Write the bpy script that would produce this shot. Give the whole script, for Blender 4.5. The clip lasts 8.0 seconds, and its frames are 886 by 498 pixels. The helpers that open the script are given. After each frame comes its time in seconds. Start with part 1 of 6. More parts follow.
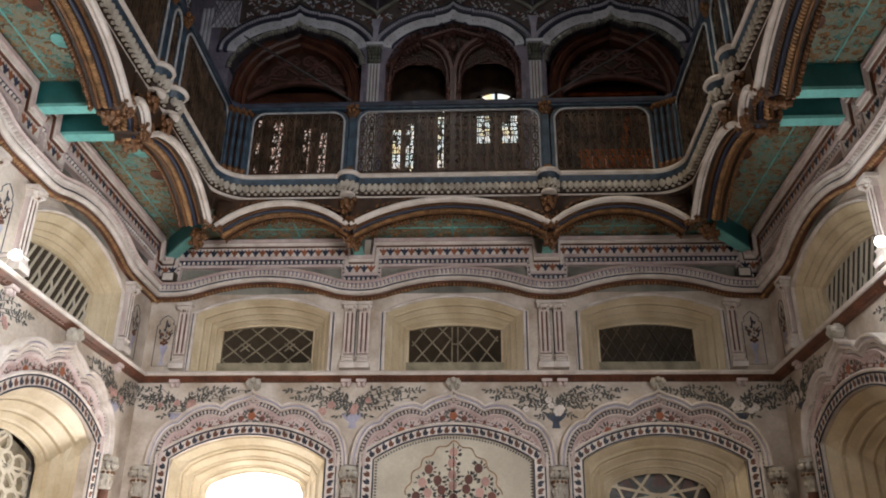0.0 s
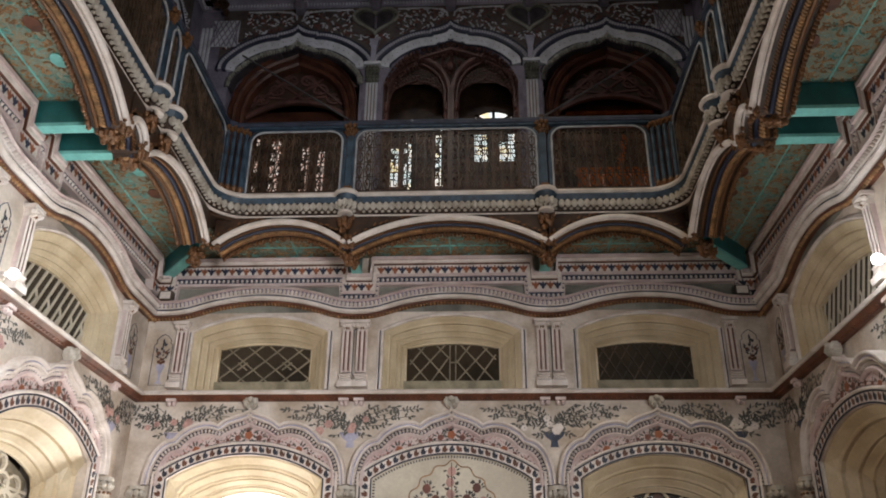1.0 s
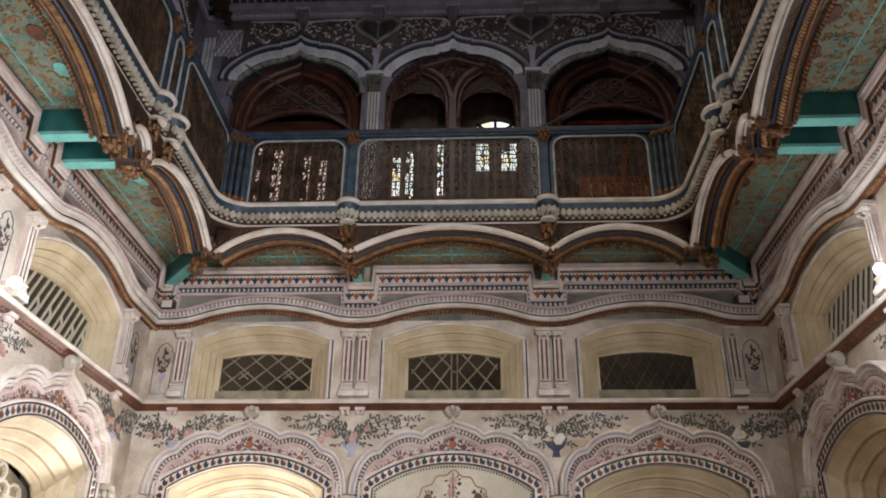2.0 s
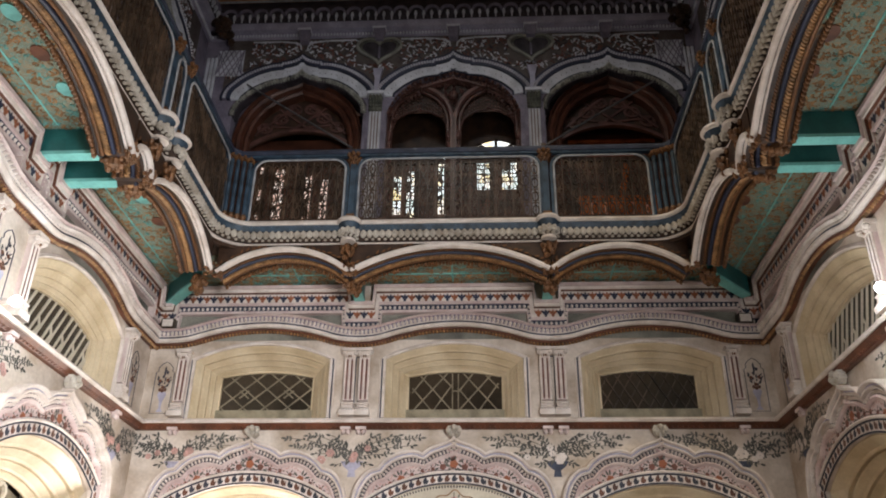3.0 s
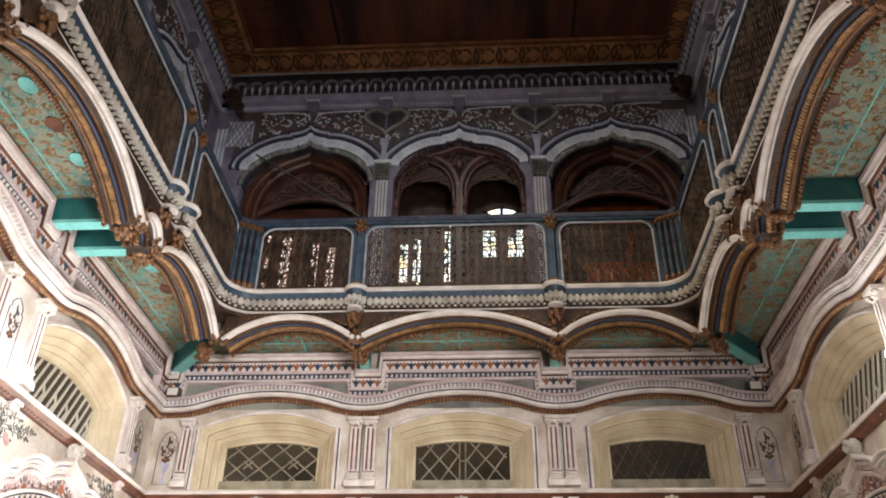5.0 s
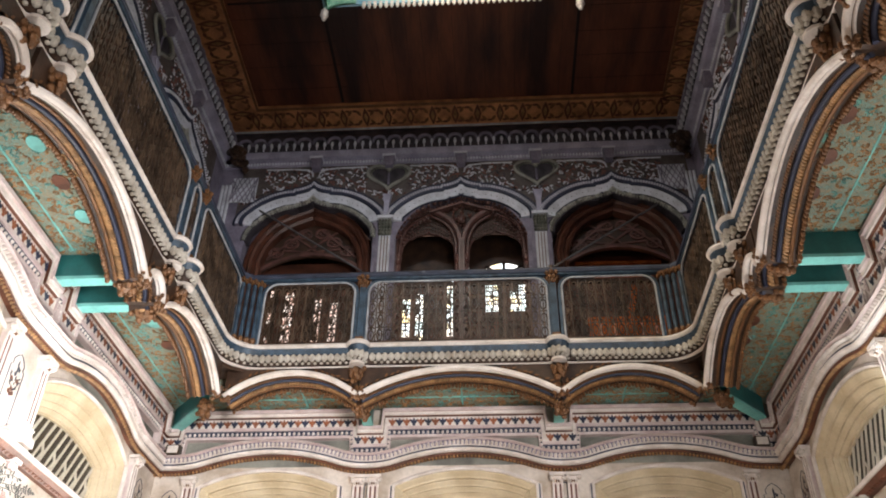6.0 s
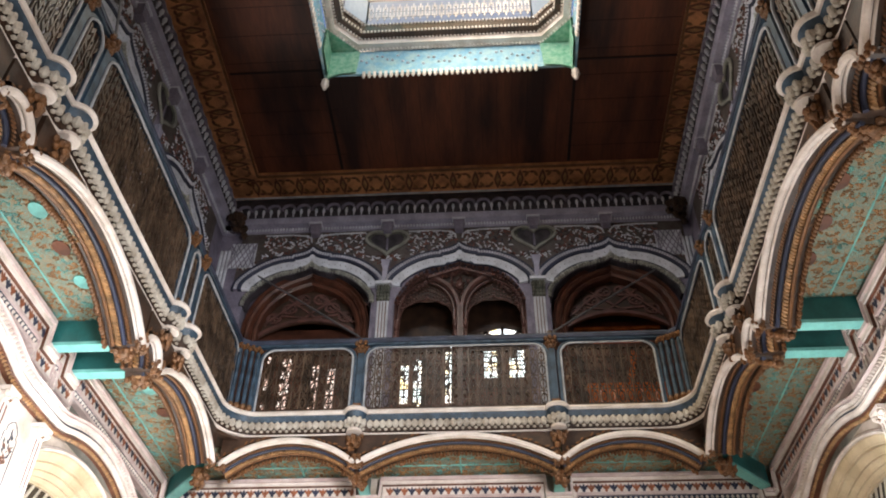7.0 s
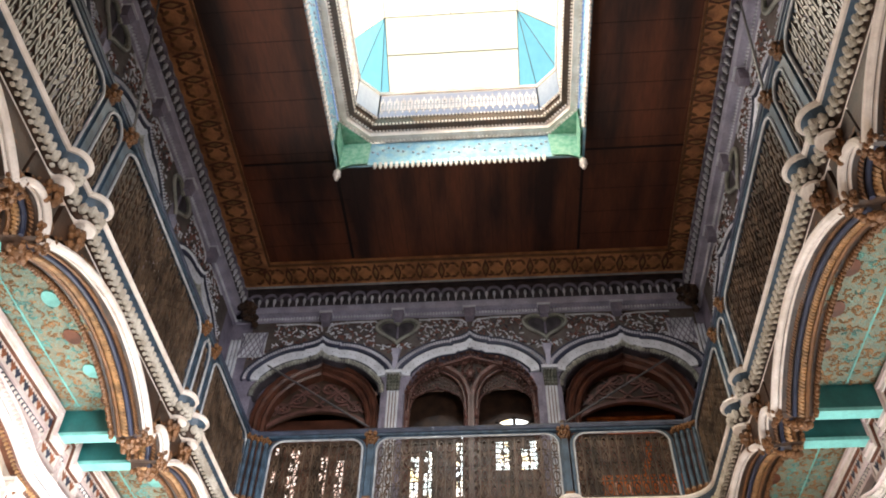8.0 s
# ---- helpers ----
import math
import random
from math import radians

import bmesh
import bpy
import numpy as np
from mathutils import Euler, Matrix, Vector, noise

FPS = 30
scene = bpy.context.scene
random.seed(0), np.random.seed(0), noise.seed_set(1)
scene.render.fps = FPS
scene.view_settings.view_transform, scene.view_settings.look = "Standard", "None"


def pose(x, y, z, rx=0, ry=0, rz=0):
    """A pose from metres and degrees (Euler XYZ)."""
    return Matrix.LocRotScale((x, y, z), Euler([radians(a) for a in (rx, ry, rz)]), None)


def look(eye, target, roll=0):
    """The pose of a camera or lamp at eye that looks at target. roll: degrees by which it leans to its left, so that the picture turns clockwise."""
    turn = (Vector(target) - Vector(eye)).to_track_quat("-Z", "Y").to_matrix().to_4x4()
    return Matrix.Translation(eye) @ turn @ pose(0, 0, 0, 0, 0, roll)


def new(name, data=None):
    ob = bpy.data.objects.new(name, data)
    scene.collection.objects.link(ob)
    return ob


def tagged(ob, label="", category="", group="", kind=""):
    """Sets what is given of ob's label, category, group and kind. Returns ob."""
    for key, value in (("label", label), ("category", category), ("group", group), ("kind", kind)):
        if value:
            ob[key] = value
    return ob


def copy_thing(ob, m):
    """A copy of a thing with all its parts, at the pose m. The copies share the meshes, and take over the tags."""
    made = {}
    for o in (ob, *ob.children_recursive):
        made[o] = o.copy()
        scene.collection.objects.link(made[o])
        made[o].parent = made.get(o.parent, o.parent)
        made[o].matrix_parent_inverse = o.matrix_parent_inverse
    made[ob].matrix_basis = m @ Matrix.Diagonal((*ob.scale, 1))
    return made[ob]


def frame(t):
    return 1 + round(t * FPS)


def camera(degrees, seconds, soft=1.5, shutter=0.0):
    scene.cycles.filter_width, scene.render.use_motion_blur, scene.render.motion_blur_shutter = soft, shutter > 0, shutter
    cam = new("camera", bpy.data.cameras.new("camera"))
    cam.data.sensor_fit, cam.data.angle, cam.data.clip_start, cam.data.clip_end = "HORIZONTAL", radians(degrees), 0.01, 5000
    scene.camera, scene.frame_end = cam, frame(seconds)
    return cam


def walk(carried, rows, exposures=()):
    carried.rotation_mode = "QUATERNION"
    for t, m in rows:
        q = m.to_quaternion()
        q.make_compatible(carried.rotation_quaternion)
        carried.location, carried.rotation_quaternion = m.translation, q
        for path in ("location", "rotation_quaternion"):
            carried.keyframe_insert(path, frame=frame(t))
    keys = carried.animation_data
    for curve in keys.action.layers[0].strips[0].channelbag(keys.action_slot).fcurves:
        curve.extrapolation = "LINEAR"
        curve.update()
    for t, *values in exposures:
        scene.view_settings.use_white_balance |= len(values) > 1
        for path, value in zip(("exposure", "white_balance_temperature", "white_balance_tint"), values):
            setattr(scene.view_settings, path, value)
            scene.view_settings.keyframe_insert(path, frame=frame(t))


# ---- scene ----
# The camera stands at the court's near end and tilts up, hardly moving.
cam = camera(56.1, 8.0, 1.9)
PATH = [
    (0, (0.302, 0.015, 1.62), (0.013, 5.457, 4.13), 0.69),
    (0.5, (0.307, 0.017, 1.618), (0.026, 5.427, 4.197), 0.52),
    (1, (0.308, 0.011, 1.621), (0.033, 5.398, 4.248), 0.55),
    (2.5, (0.3, 0.012, 1.618), (0.014, 5.345, 4.353), 0.77),
    (3, (0.305, 0.007, 1.614), (0.016, 5.301, 4.423), 0.71),
    (3.5, (0.302, 0.005, 1.611), (0.011, 5.257, 4.499), 0.69),
    (4, (0.299, 0.001, 1.607), (-0.002, 5.197, 4.593), 0.75),
    (4.5, (0.3, 0.002, 1.604), (-0.017, 5.132, 4.699), 0.87),
    (6, (0.304, -0.015, 1.596), (-0.029, 4.807, 5.151), 0.76),
    (6.5, (0.306, -0.021, 1.594), (-0.012, 4.671, 5.32), 0.67),
    (7, (0.3, -0.026, 1.588), (-0.004, 4.503, 5.512), 0.66),
    (7.5, (0.304, -0.023, 1.586), (-0.021, 4.312, 5.721), 0.91),
    (8, (0.304, -0.023, 1.574), (-0.053, 4.055, 5.96), 1.28),
]
walk(cam, [(t, look(eye, at, lean)) for t, eye, at, lean in PATH],
     [(0.0, -0.92), (2.5, -0.54), (4.5, -0.1), (6.0, 0.3), (7.0, 0.46), (8.0, 0.84)])

# ---- daylight and lamps ----
world = bpy.data.worlds.new("sky")
scene.world = world
world.use_nodes = True
sky = world.node_tree.nodes.new("ShaderNodeTexSky")
sky.sky_type, sky.sun_disc = "NISHITA", False
sky.sun_elevation, sky.sun_rotation = radians(58), radians(120)
world.node_tree.nodes["Background"].inputs[1].default_value = 0.15
world.node_tree.links.new(sky.outputs[0], world.node_tree.nodes["Background"].inputs[0])


def lamp(name, kind, power, m, colour=(1, 1, 1), size=1.0, size_y=None):
    data = bpy.data.lights.new(name, kind)
    data.energy, data.color = power, colour
    if kind == "AREA":
        data.shape, data.size, data.size_y = "RECTANGLE", size, size_y or size
    elif kind == "SUN":
        data.angle = radians(size)
    else:
        data.shadow_soft_size = size
    ob = new(name, data)
    ob.matrix_world = m
    return ob


lamp("sun", "SUN", 5.0, look((0, 0, 20), (2.0, 3.4, 14)), (1, 0.95, 0.87), 0.5)
lamp("skylight_daylight", "AREA", 56, look((-0.3, 4.3, 9.95), (1.1, 4.3, 8.6)), (1.0, 0.87, 0.72), 1.4, 2.4)
lamp("skylight_daylight_south", "AREA", 26, look((-0.04, 3.0, 9.95), (-0.04, 7.6, 8.4)), (0.86, 0.91, 1.0), 2.2, 0.45)
# Fill light through an opening added behind the camera, out of view.
lamp("unseen_entrance_fill", "AREA", 190, look((2.55, -1.55, 1.9), (-2.3, 6.4, 2.0)), (0.98, 0.98, 1.0), 1.1, 2.8).data.spread = radians(70)
lamp("bulb_light_west", "POINT", 37, pose(-2.48, 5.17, 3.95), (0.88, 0.96, 1.0), 0.06)
# Added fill: an unseen repeat of the west bulb, nearer the camera.
lamp("unseen_bulb_fill_west", "POINT", 9, pose(-2.48, 3.10, 3.95), (0.88, 0.96, 1.0), 0.06)
lamp("bulb_light_east", "POINT", 25, pose(2.7, 5.19, 4.03), (0.93, 0.97, 1.0), 0.06)
# The same added fill on the east side, also out of view.
lamp("unseen_bulb_fill_east", "POINT", 14, pose(2.7, 3.10, 4.03), (0.93, 0.97, 1.0), 0.06)
lamp("doorway_daylight", "AREA", 190, look((-1.97, 8.36, 1.9), (-1.97, 4, 2.1)), (1, 0.98, 0.95), 0.9, 2.0)


# ---- materials ----
def mat(name, colour, rough=0.6, metal=0.0, var=0.25, scale=3.0, fine=40.0, bump=0.15, tint=None, island=0.0, stretch=None):
    """Base colour broken up by large stains and fine grain, with a little relief."""
    m = bpy.data.materials.new(name)
    m.use_nodes = True
    n, l = m.node_tree.nodes, m.node_tree.links
    b = n["Principled BSDF"]
    b.inputs["Roughness"].default_value, b.inputs["Metallic"].default_value = rough, metal
    co = n.new("ShaderNodeTexCoord")
    big, small = n.new("ShaderNodeTexNoise"), n.new("ShaderNodeTexNoise")
    big.inputs["Scale"].default_value, small.inputs["Scale"].default_value = scale, fine
    big.inputs["Detail"].default_value = small.inputs["Detail"].default_value = 4
    src = co.outputs["Object"]
    if stretch:
        mul = n.new("ShaderNodeVectorMath")
        mul.operation = "MULTIPLY"
        mul.inputs[1].default_value = stretch
        l.new(src, mul.inputs[0])
        src = mul.outputs[0]
    for t in (big, small):
        l.new(src, t.inputs["Vector"])
    mix = n.new("ShaderNodeMix")
    mix.data_type = "RGBA"
    dark = tint or tuple(c * (1 - var) ** 2 for c in colour)
    mix.inputs[6].default_value, mix.inputs[7].default_value = (*dark, 1), (*colour, 1)
    ramp = n.new("ShaderNodeMapRange")
    ramp.inputs[1].default_value, ramp.inputs[2].default_value = 0.35, 0.62
    l.new(big.outputs[0], ramp.inputs[0])
    l.new(ramp.outputs[0], mix.inputs[0])
    hsv = n.new("ShaderNodeHueSaturation")
    val = n.new("ShaderNodeMapRange")
    val.inputs[3].default_value, val.inputs[4].default_value = 1 - var, 1 + var
    l.new(small.outputs[0], val.inputs[0])
    last = val.outputs[0]
    if island:
        geo, add = n.new("ShaderNodeNewGeometry"), n.new("ShaderNodeMath")
        add.operation = "MULTIPLY_ADD"
        add.inputs[1].default_value = island
        l.new(geo.outputs["Random Per Island"], add.inputs[0])
        l.new(last, add.inputs[2])
        last = add.outputs[0]
    l.new(last, hsv.inputs["Value"])
    l.new(mix.outputs[2], hsv.inputs["Color"])
    l.new(hsv.outputs[0], b.inputs["Base Color"])
    if bump:
        bp = n.new("ShaderNodeBump")
        bp.inputs["Strength"].default_value, bp.inputs["Distance"].default_value = bump, 0.01
        l.new(small.outputs[0], bp.inputs["Height"])
        l.new(bp.outputs[0], b.inputs["Normal"])
    return m


def glow(name, colour, power):
    m = bpy.data.materials.new(name)
    m.use_nodes = True
    b = m.node_tree.nodes["Principled BSDF"]
    b.inputs["Base Color"].default_value = (*colour, 1)
    b.inputs["Emission Color"].default_value, b.inputs["Emission Strength"].default_value = (*colour, 1), power
    return m


def pane(name, colour, clear=0.15):
    """Frosted coloured glass with daylight behind it."""
    m = bpy.data.materials.new(name)
    m.use_nodes = True
    n, l = m.node_tree.nodes, m.node_tree.links
    out = n["Material Output"]
    a, c, mx = n.new("ShaderNodeBsdfTranslucent"), n.new("ShaderNodeBsdfTransparent"), n.new("ShaderNodeMixShader")
    a.inputs[0].default_value = c.inputs[0].default_value = (*colour, 1)
    tex = n.new("ShaderNodeTexNoise")
    tex.inputs["Scale"].default_value = 6
    rng = n.new("ShaderNodeMapRange")
    rng.inputs[3].default_value, rng.inputs[4].default_value = clear - 0.1, clear + 0.1
    l.new(tex.outputs[0], rng.inputs[0])
    l.new(rng.outputs[0], mx.inputs[0])
    l.new(a.outputs[0], mx.inputs[1])
    l.new(c.outputs[0], mx.inputs[2])
    l.new(mx.outputs[0], out.inputs[0])
    return m


PLASTER = mat("aged_white_plaster", (0.70, 0.61, 0.53), 0.75, var=0.2, scale=2.8, fine=30, tint=(0.43, 0.34, 0.26))
PINK = mat("pink_washed_stucco", (0.68, 0.56, 0.53), 0.7, var=0.16, scale=7, tint=(0.55, 0.41, 0.39))
WHITE = mat("white_stucco", (0.80, 0.715, 0.66), 0.65, var=0.17, scale=6, fine=60, bump=0.35, tint=(0.62, 0.53, 0.465))
CREAM = mat("cream_gloss_paint", (0.70, 0.58, 0.40), 0.42, var=0.14, scale=3.5, tint=(0.54, 0.42, 0.26))
BROWN = mat("red_brown_paint", (0.16, 0.055, 0.027), 0.5, var=0.3, scale=6)
INK = mat("dark_painted_line", (0.035, 0.035, 0.055), 0.6, var=0.3)
BLUE = mat("dull_blue_paint", (0.046, 0.082, 0.125), 0.5, var=0.35, scale=11)
NAVY = mat("navy_paint", (0.03, 0.036, 0.07), 0.55, var=0.25)
TEAL = mat("teal_gloss_paint", (0.024, 0.15, 0.145), 0.35, var=0.2, scale=4)
AQUA = mat("pale_turquoise_paint", (0.22, 0.60, 0.55), 0.5, var=0.2, scale=4)
LEAF = mat("dark_grey_painted_leaf", (0.085, 0.08, 0.07), 0.7, var=0.3, island=0.7)
ROSE = mat("rust_brown_painted_petal", (0.16, 0.062, 0.045), 0.65, var=0.25, island=0.6)
ORANGE = mat("orange_painted_petal", (0.27, 0.088, 0.04), 0.65, var=0.25, island=0.5)
GOLD = mat("tarnished_gilding", (0.20, 0.088, 0.033), 0.45, 0.2, var=0.4, scale=14, fine=90, bump=0.5, tint=(0.13, 0.06, 0.025))
UMBER = mat("dark_umber_wood", (0.06, 0.029, 0.016), 0.5, var=0.35, scale=8, fine=60, bump=0.3)
WOOD = mat("carved_reddish_wood", (0.13, 0.046, 0.027), 0.45, var=0.35, scale=5, fine=70, bump=0.3)
CEIL = mat("varnished_brown_boards", (0.15, 0.043, 0.018), 0.62, var=0.45, scale=2.6, fine=30, bump=0.3, tint=(0.024, 0.007, 0.004), stretch=(1.0, 0.16, 1.0))
MAUVE = mat("mauve_grey_stucco", (0.27, 0.24, 0.31), 0.65, var=0.25, scale=5, tint=(0.16, 0.14, 0.19))
PALE = mat("pale_blue_white_paint", (0.72, 0.73, 0.80), 0.6, var=0.15, scale=5)
# Random paler pieces put reflected streaks into the weathered wood's colour.
FRET = mat("weathered_wood_with_glints", (0.066, 0.042, 0.027), 0.36, var=0.4, scale=5, fine=60, bump=0.3, island=1.3)
DARKGLASS = mat("dusty_dark_glass", (0.058, 0.043, 0.028), 0.2, var=0.3, scale=3)
# The floor is out of view; this brown is kept dark to limit bounce.
FLOOR = mat("unseen_floor_brown", (0.24, 0.21, 0.18), 0.3, var=0.15, scale=2)
PATINA = mat("grey_green_patina", (0.19, 0.19, 0.155), 0.6, var=0.35, scale=9, fine=60, bump=0.3)
DUSK = mat("dark_relief_ground", (0.07, 0.058, 0.07), 0.7, var=0.35, scale=8, fine=50, bump=0.3)
GREY = mat("grey_iron", (0.25, 0.25, 0.26), 0.45, 0.6, var=0.2)
BORDER = mat("gilt_brown_ceiling_border", (0.60, 0.27, 0.115), 0.5, 0.0, var=0.35, scale=5, fine=50, bump=0.3, tint=(0.27, 0.11, 0.05))
CREAMGLASS, CLEAR = pane("cream_glass", (1.0, 0.86, 0.56)), pane("milky_glass", (1.0, 0.98, 0.86), 0.25)
TEALGLASS, ETCHED = pane("turquoise_glass", (0.22, 0.52, 0.54)), pane("etched_glass", (0.97, 0.93, 0.87), 0.5)
PANELWHITE = mat("ivory_painted_panel", (0.68, 0.61, 0.49), 0.6, var=0.12, scale=2.5, tint=(0.55, 0.48, 0.38))
DUSTY = mat("dusty_pink_petal", (0.50, 0.29, 0.25), 0.65, var=0.2, island=0.4)
# Plaster grey that carries the shade under the frieze in its colour.
SHADEGREY = mat("shaded_grey_plaster", (0.27, 0.26, 0.22), 0.75, var=0.25, scale=3, tint=(0.11, 0.105, 0.09))
SEAM = mat("black_brown_gap", (0.012, 0.006, 0.004), 0.8)
TIRED = mat("grey_cream_stucco", (0.58, 0.53, 0.46), 0.65, var=0.25, scale=8, fine=60, bump=0.3, tint=(0.36, 0.31, 0.25))
CARVED = mat("mauve_brown_carved_wood", (0.165, 0.076, 0.064), 0.32, var=0.35, scale=9, fine=60, bump=0.4, tint=(0.085, 0.042, 0.034))
SLATE = mat("slate_blue_paint", (0.05, 0.06, 0.10), 0.6, var=0.3, scale=6)
DAY = glow("overexposed_daylight", (1.0, 0.98, 0.95), 6.0)
BULB = glow("lamp_glass", (0.95, 0.98, 1.0), 30)
LILAC = mat("lilac_grey_paint", (0.45, 0.43, 0.54), 0.6, var=0.22, scale=5, tint=(0.32, 0.30, 0.39))
LINE = mat("dull_pale_line", (0.46, 0.47, 0.50), 0.55, var=0.2, scale=8)
TAN = mat("tan_gilt_relief", (0.34, 0.18, 0.075), 0.55, var=0.3, scale=14, fine=80, island=0.4)
SILL = mat("weathered_sill", (0.36, 0.31, 0.21), 0.55, var=0.3, scale=6, tint=(0.2, 0.17, 0.11))
VERDI = mat("pale_grey_green_leaves", (0.31, 0.305, 0.27), 0.55, var=0.35, scale=9, fine=60, bump=0.3, tint=(0.19, 0.185, 0.16), island=0.5)
BRUN = mat("brown_grey_relief_ground", (0.125, 0.105, 0.095), 0.65, var=0.35, scale=9, fine=60, bump=0.3, tint=(0.085, 0.06, 0.055))
SCROLL = mat("dull_turquoise_relief", (0.15, 0.36, 0.32), 0.55, var=0.3, scale=9, island=0.4)
SLAT = mat("grey_tan_lattice", (0.34, 0.28, 0.19), 0.6, var=0.25, scale=9)


# ---- builders ----
def link(name, bm, material, parent=None, label="", kind=""):
    me = bpy.data.meshes.new(name)
    bm.to_mesh(me)
    bm.free()
    me.materials.append(material)
    ob = new(name, me)
    if parent is not None:
        ob.parent = parent
    return tagged(ob, label, kind=kind)


def part(name, bm, material, parent, label="", kind=""):
    return link(name, bm, material, parent, label, kind)


def thing(name, m, label, category, group="", kind=""):
    ob = new(name)
    ob.empty_display_size = 0.2
    ob.matrix_world = m
    return tagged(ob, label, category, group, kind)


def face(bm, vs):
    try:
        bm.faces.new(vs)
    except ValueError:
        pass


def box(bm, u0, u1, v0, v1, w0, w1):
    c = [bm.verts.new((u, v, w)) for w in (w0, w1) for v in (v0, v1) for u in (u0, u1)]
    for q in ((0, 2, 3, 1), (4, 5, 7, 6), (0, 1, 5, 4), (2, 6, 7, 3), (0, 4, 6, 2), (1, 3, 7, 5)):
        face(bm, [c[i] for i in q])
    return bm


def slab(bm, poly, w0, w1):
    """A flat outline (u, v), anticlockwise, given thickness from w0 to w1."""
    a, b = ([bm.verts.new((u, v, w)) for u, v in poly] for w in (w0, w1))
    n = len(poly)
    face(bm, a[::-1])
    face(bm, b)
    for i in range(n):
        face(bm, (a[i], a[(i + 1) % n], b[(i + 1) % n], b[i]))
    return bm


def strip(bm, lower, upper, w0, w1):
    """A band of thickness w0 to w1 between two lines with the same number of points."""
    rows = [[bm.verts.new((u, v, w)) for u, v in line] for line, w in ((lower, w0), (upper, w0), (upper, w1), (lower, w1))]
    n = len(lower)
    for i in range(n - 1):
        for a, b in ((0, 1), (1, 2), (2, 3), (3, 0)):
            face(bm, (rows[a][i], rows[b][i], rows[b][i + 1], rows[a][i + 1]))
    for e in (0, n - 1):
        face(bm, [r[e] for r in rows])
    return bm


def normals(pts, closed=False):
    out, n = [], len(pts)
    for i in range(n):
        a = pts[(i - 1) % n] if closed or i else pts[i]
        b = pts[(i + 1) % n] if closed or i < n - 1 else pts[i]
        dx, dy = b[0] - a[0], b[1] - a[1]
        d = math.hypot(dx, dy) or 1
        out.append((-dy / d, dx / d))
    return out


def offset(pts, d, closed=False):
    return [(p[0] + n[0] * d, p[1] + n[1] * d) for p, n in zip(pts, normals(pts, closed))]


def sweep(bm, pts, profile, closed=False):
    """A moulding: a closed profile of (sideways, out) carried along a line."""
    nrm, k = normals(pts, closed), len(profile)
    rings = [[bm.verts.new((p[0] + q[0] * s, p[1] + q[1] * s, w)) for s, w in profile] for p, q in zip(pts, nrm)]
    m = len(rings)
    for i in range(m if closed else m - 1):
        a, b = rings[i], rings[(i + 1) % m]
        for j in range(k):
            face(bm, (a[j], b[j], b[(j + 1) % k], a[(j + 1) % k]))
    if not closed:
        face(bm, rings[0][::-1])
        face(bm, rings[-1])
    return bm


def roll(r, s=0.0, w=0.0, n=8, squash=1.0):
    return [(s + r * math.cos(2 * math.pi * i / n), w + squash * r * math.sin(2 * math.pi * i / n)) for i in range(n)]


def flat(s0, s1, w0, w1):
    return [(s0, w0), (s1, w0), (s1, w1), (s0, w1)]


def along(pts, step, closed=False):
    """Points at even steps along a line, with the direction there."""
    if closed:
        pts = list(pts) + [pts[0]]
    seg = [math.hypot(b[0] - a[0], b[1] - a[1]) for a, b in zip(pts, pts[1:])]
    total = sum(seg)
    n = max(1, round(total / step))
    out = []
    for k in range(n):
        d = (k + 0.5) * total / n
        for i, s in enumerate(seg):
            if d <= s or i == len(seg) - 1:
                f = d / s if s else 0
                a, b = pts[i], pts[i + 1]
                out.append((a[0] + (b[0] - a[0]) * f, a[1] + (b[1] - a[1]) * f, math.atan2(b[1] - a[1], b[0] - a[0])))
                break
            d -= s
    return out


def bead(bm, u, v, w, ru, rv, rw, angle=0.0):
    """A small eight-sided drop."""
    c, s = math.cos(angle), math.sin(angle)
    vs = []
    for x, y, z in ((1, 0, 0), (0.7, 0.7, 0), (0, 1, 0), (-0.7, 0.7, 0), (-1, 0, 0), (-0.7, -0.7, 0), (0, -1, 0), (0.7, -0.7, 0), (0, 0, 1)):
        x, y = x * ru, y * rv
        vs.append(bm.verts.new((u + x * c - y * s, v + x * s + y * c, w + z * rw)))
    for i in range(8):
        face(bm, (vs[i], vs[(i + 1) % 8], vs[8]))


def beads(bm, pts, step, ru, rv, rw, w, closed=False, shift=0.0):
    for u, v, a in along(pts, step, closed):
        bead(bm, u - math.sin(a) * shift, v + math.cos(a) * shift, w, ru, rv, rw, a)
    return bm


def leaf(bm, u, v, w, length, width, angle, thick=0.002):
    c, s = math.cos(angle), math.sin(angle)
    prof = ((0, 0), (0.3, 0.42), (0.65, 0.4), (1, 0), (0.65, -0.4), (0.3, -0.42))
    vs = [bm.verts.new((u + x * length * c - y * width * s, v + x * length * s + y * width * c, w + thick)) for x, y in prof]
    face(bm, vs)


def disc(bm, u, v, w, r, n=10, thick=0.002, ry=None):
    ry = ry or r
    slab(bm, [(u + r * math.cos(2 * math.pi * i / n), v + ry * math.sin(2 * math.pi * i / n)) for i in range(n)], w, w + thick)


def arc(u0, u1, v0, rise, n=24):
    """A flat arch from (u0, v0) to (u1, v0)."""
    h = (u1 - u0) / 2
    r = (h * h + rise * rise) / (2 * rise)
    half = math.asin(min(1, h / r))
    return [((u0 + u1) / 2 + r * math.sin(half * (2 * i / n - 1)), v0 + rise - r + r * math.cos(half * (2 * i / n - 1))) for i in range(n + 1)]


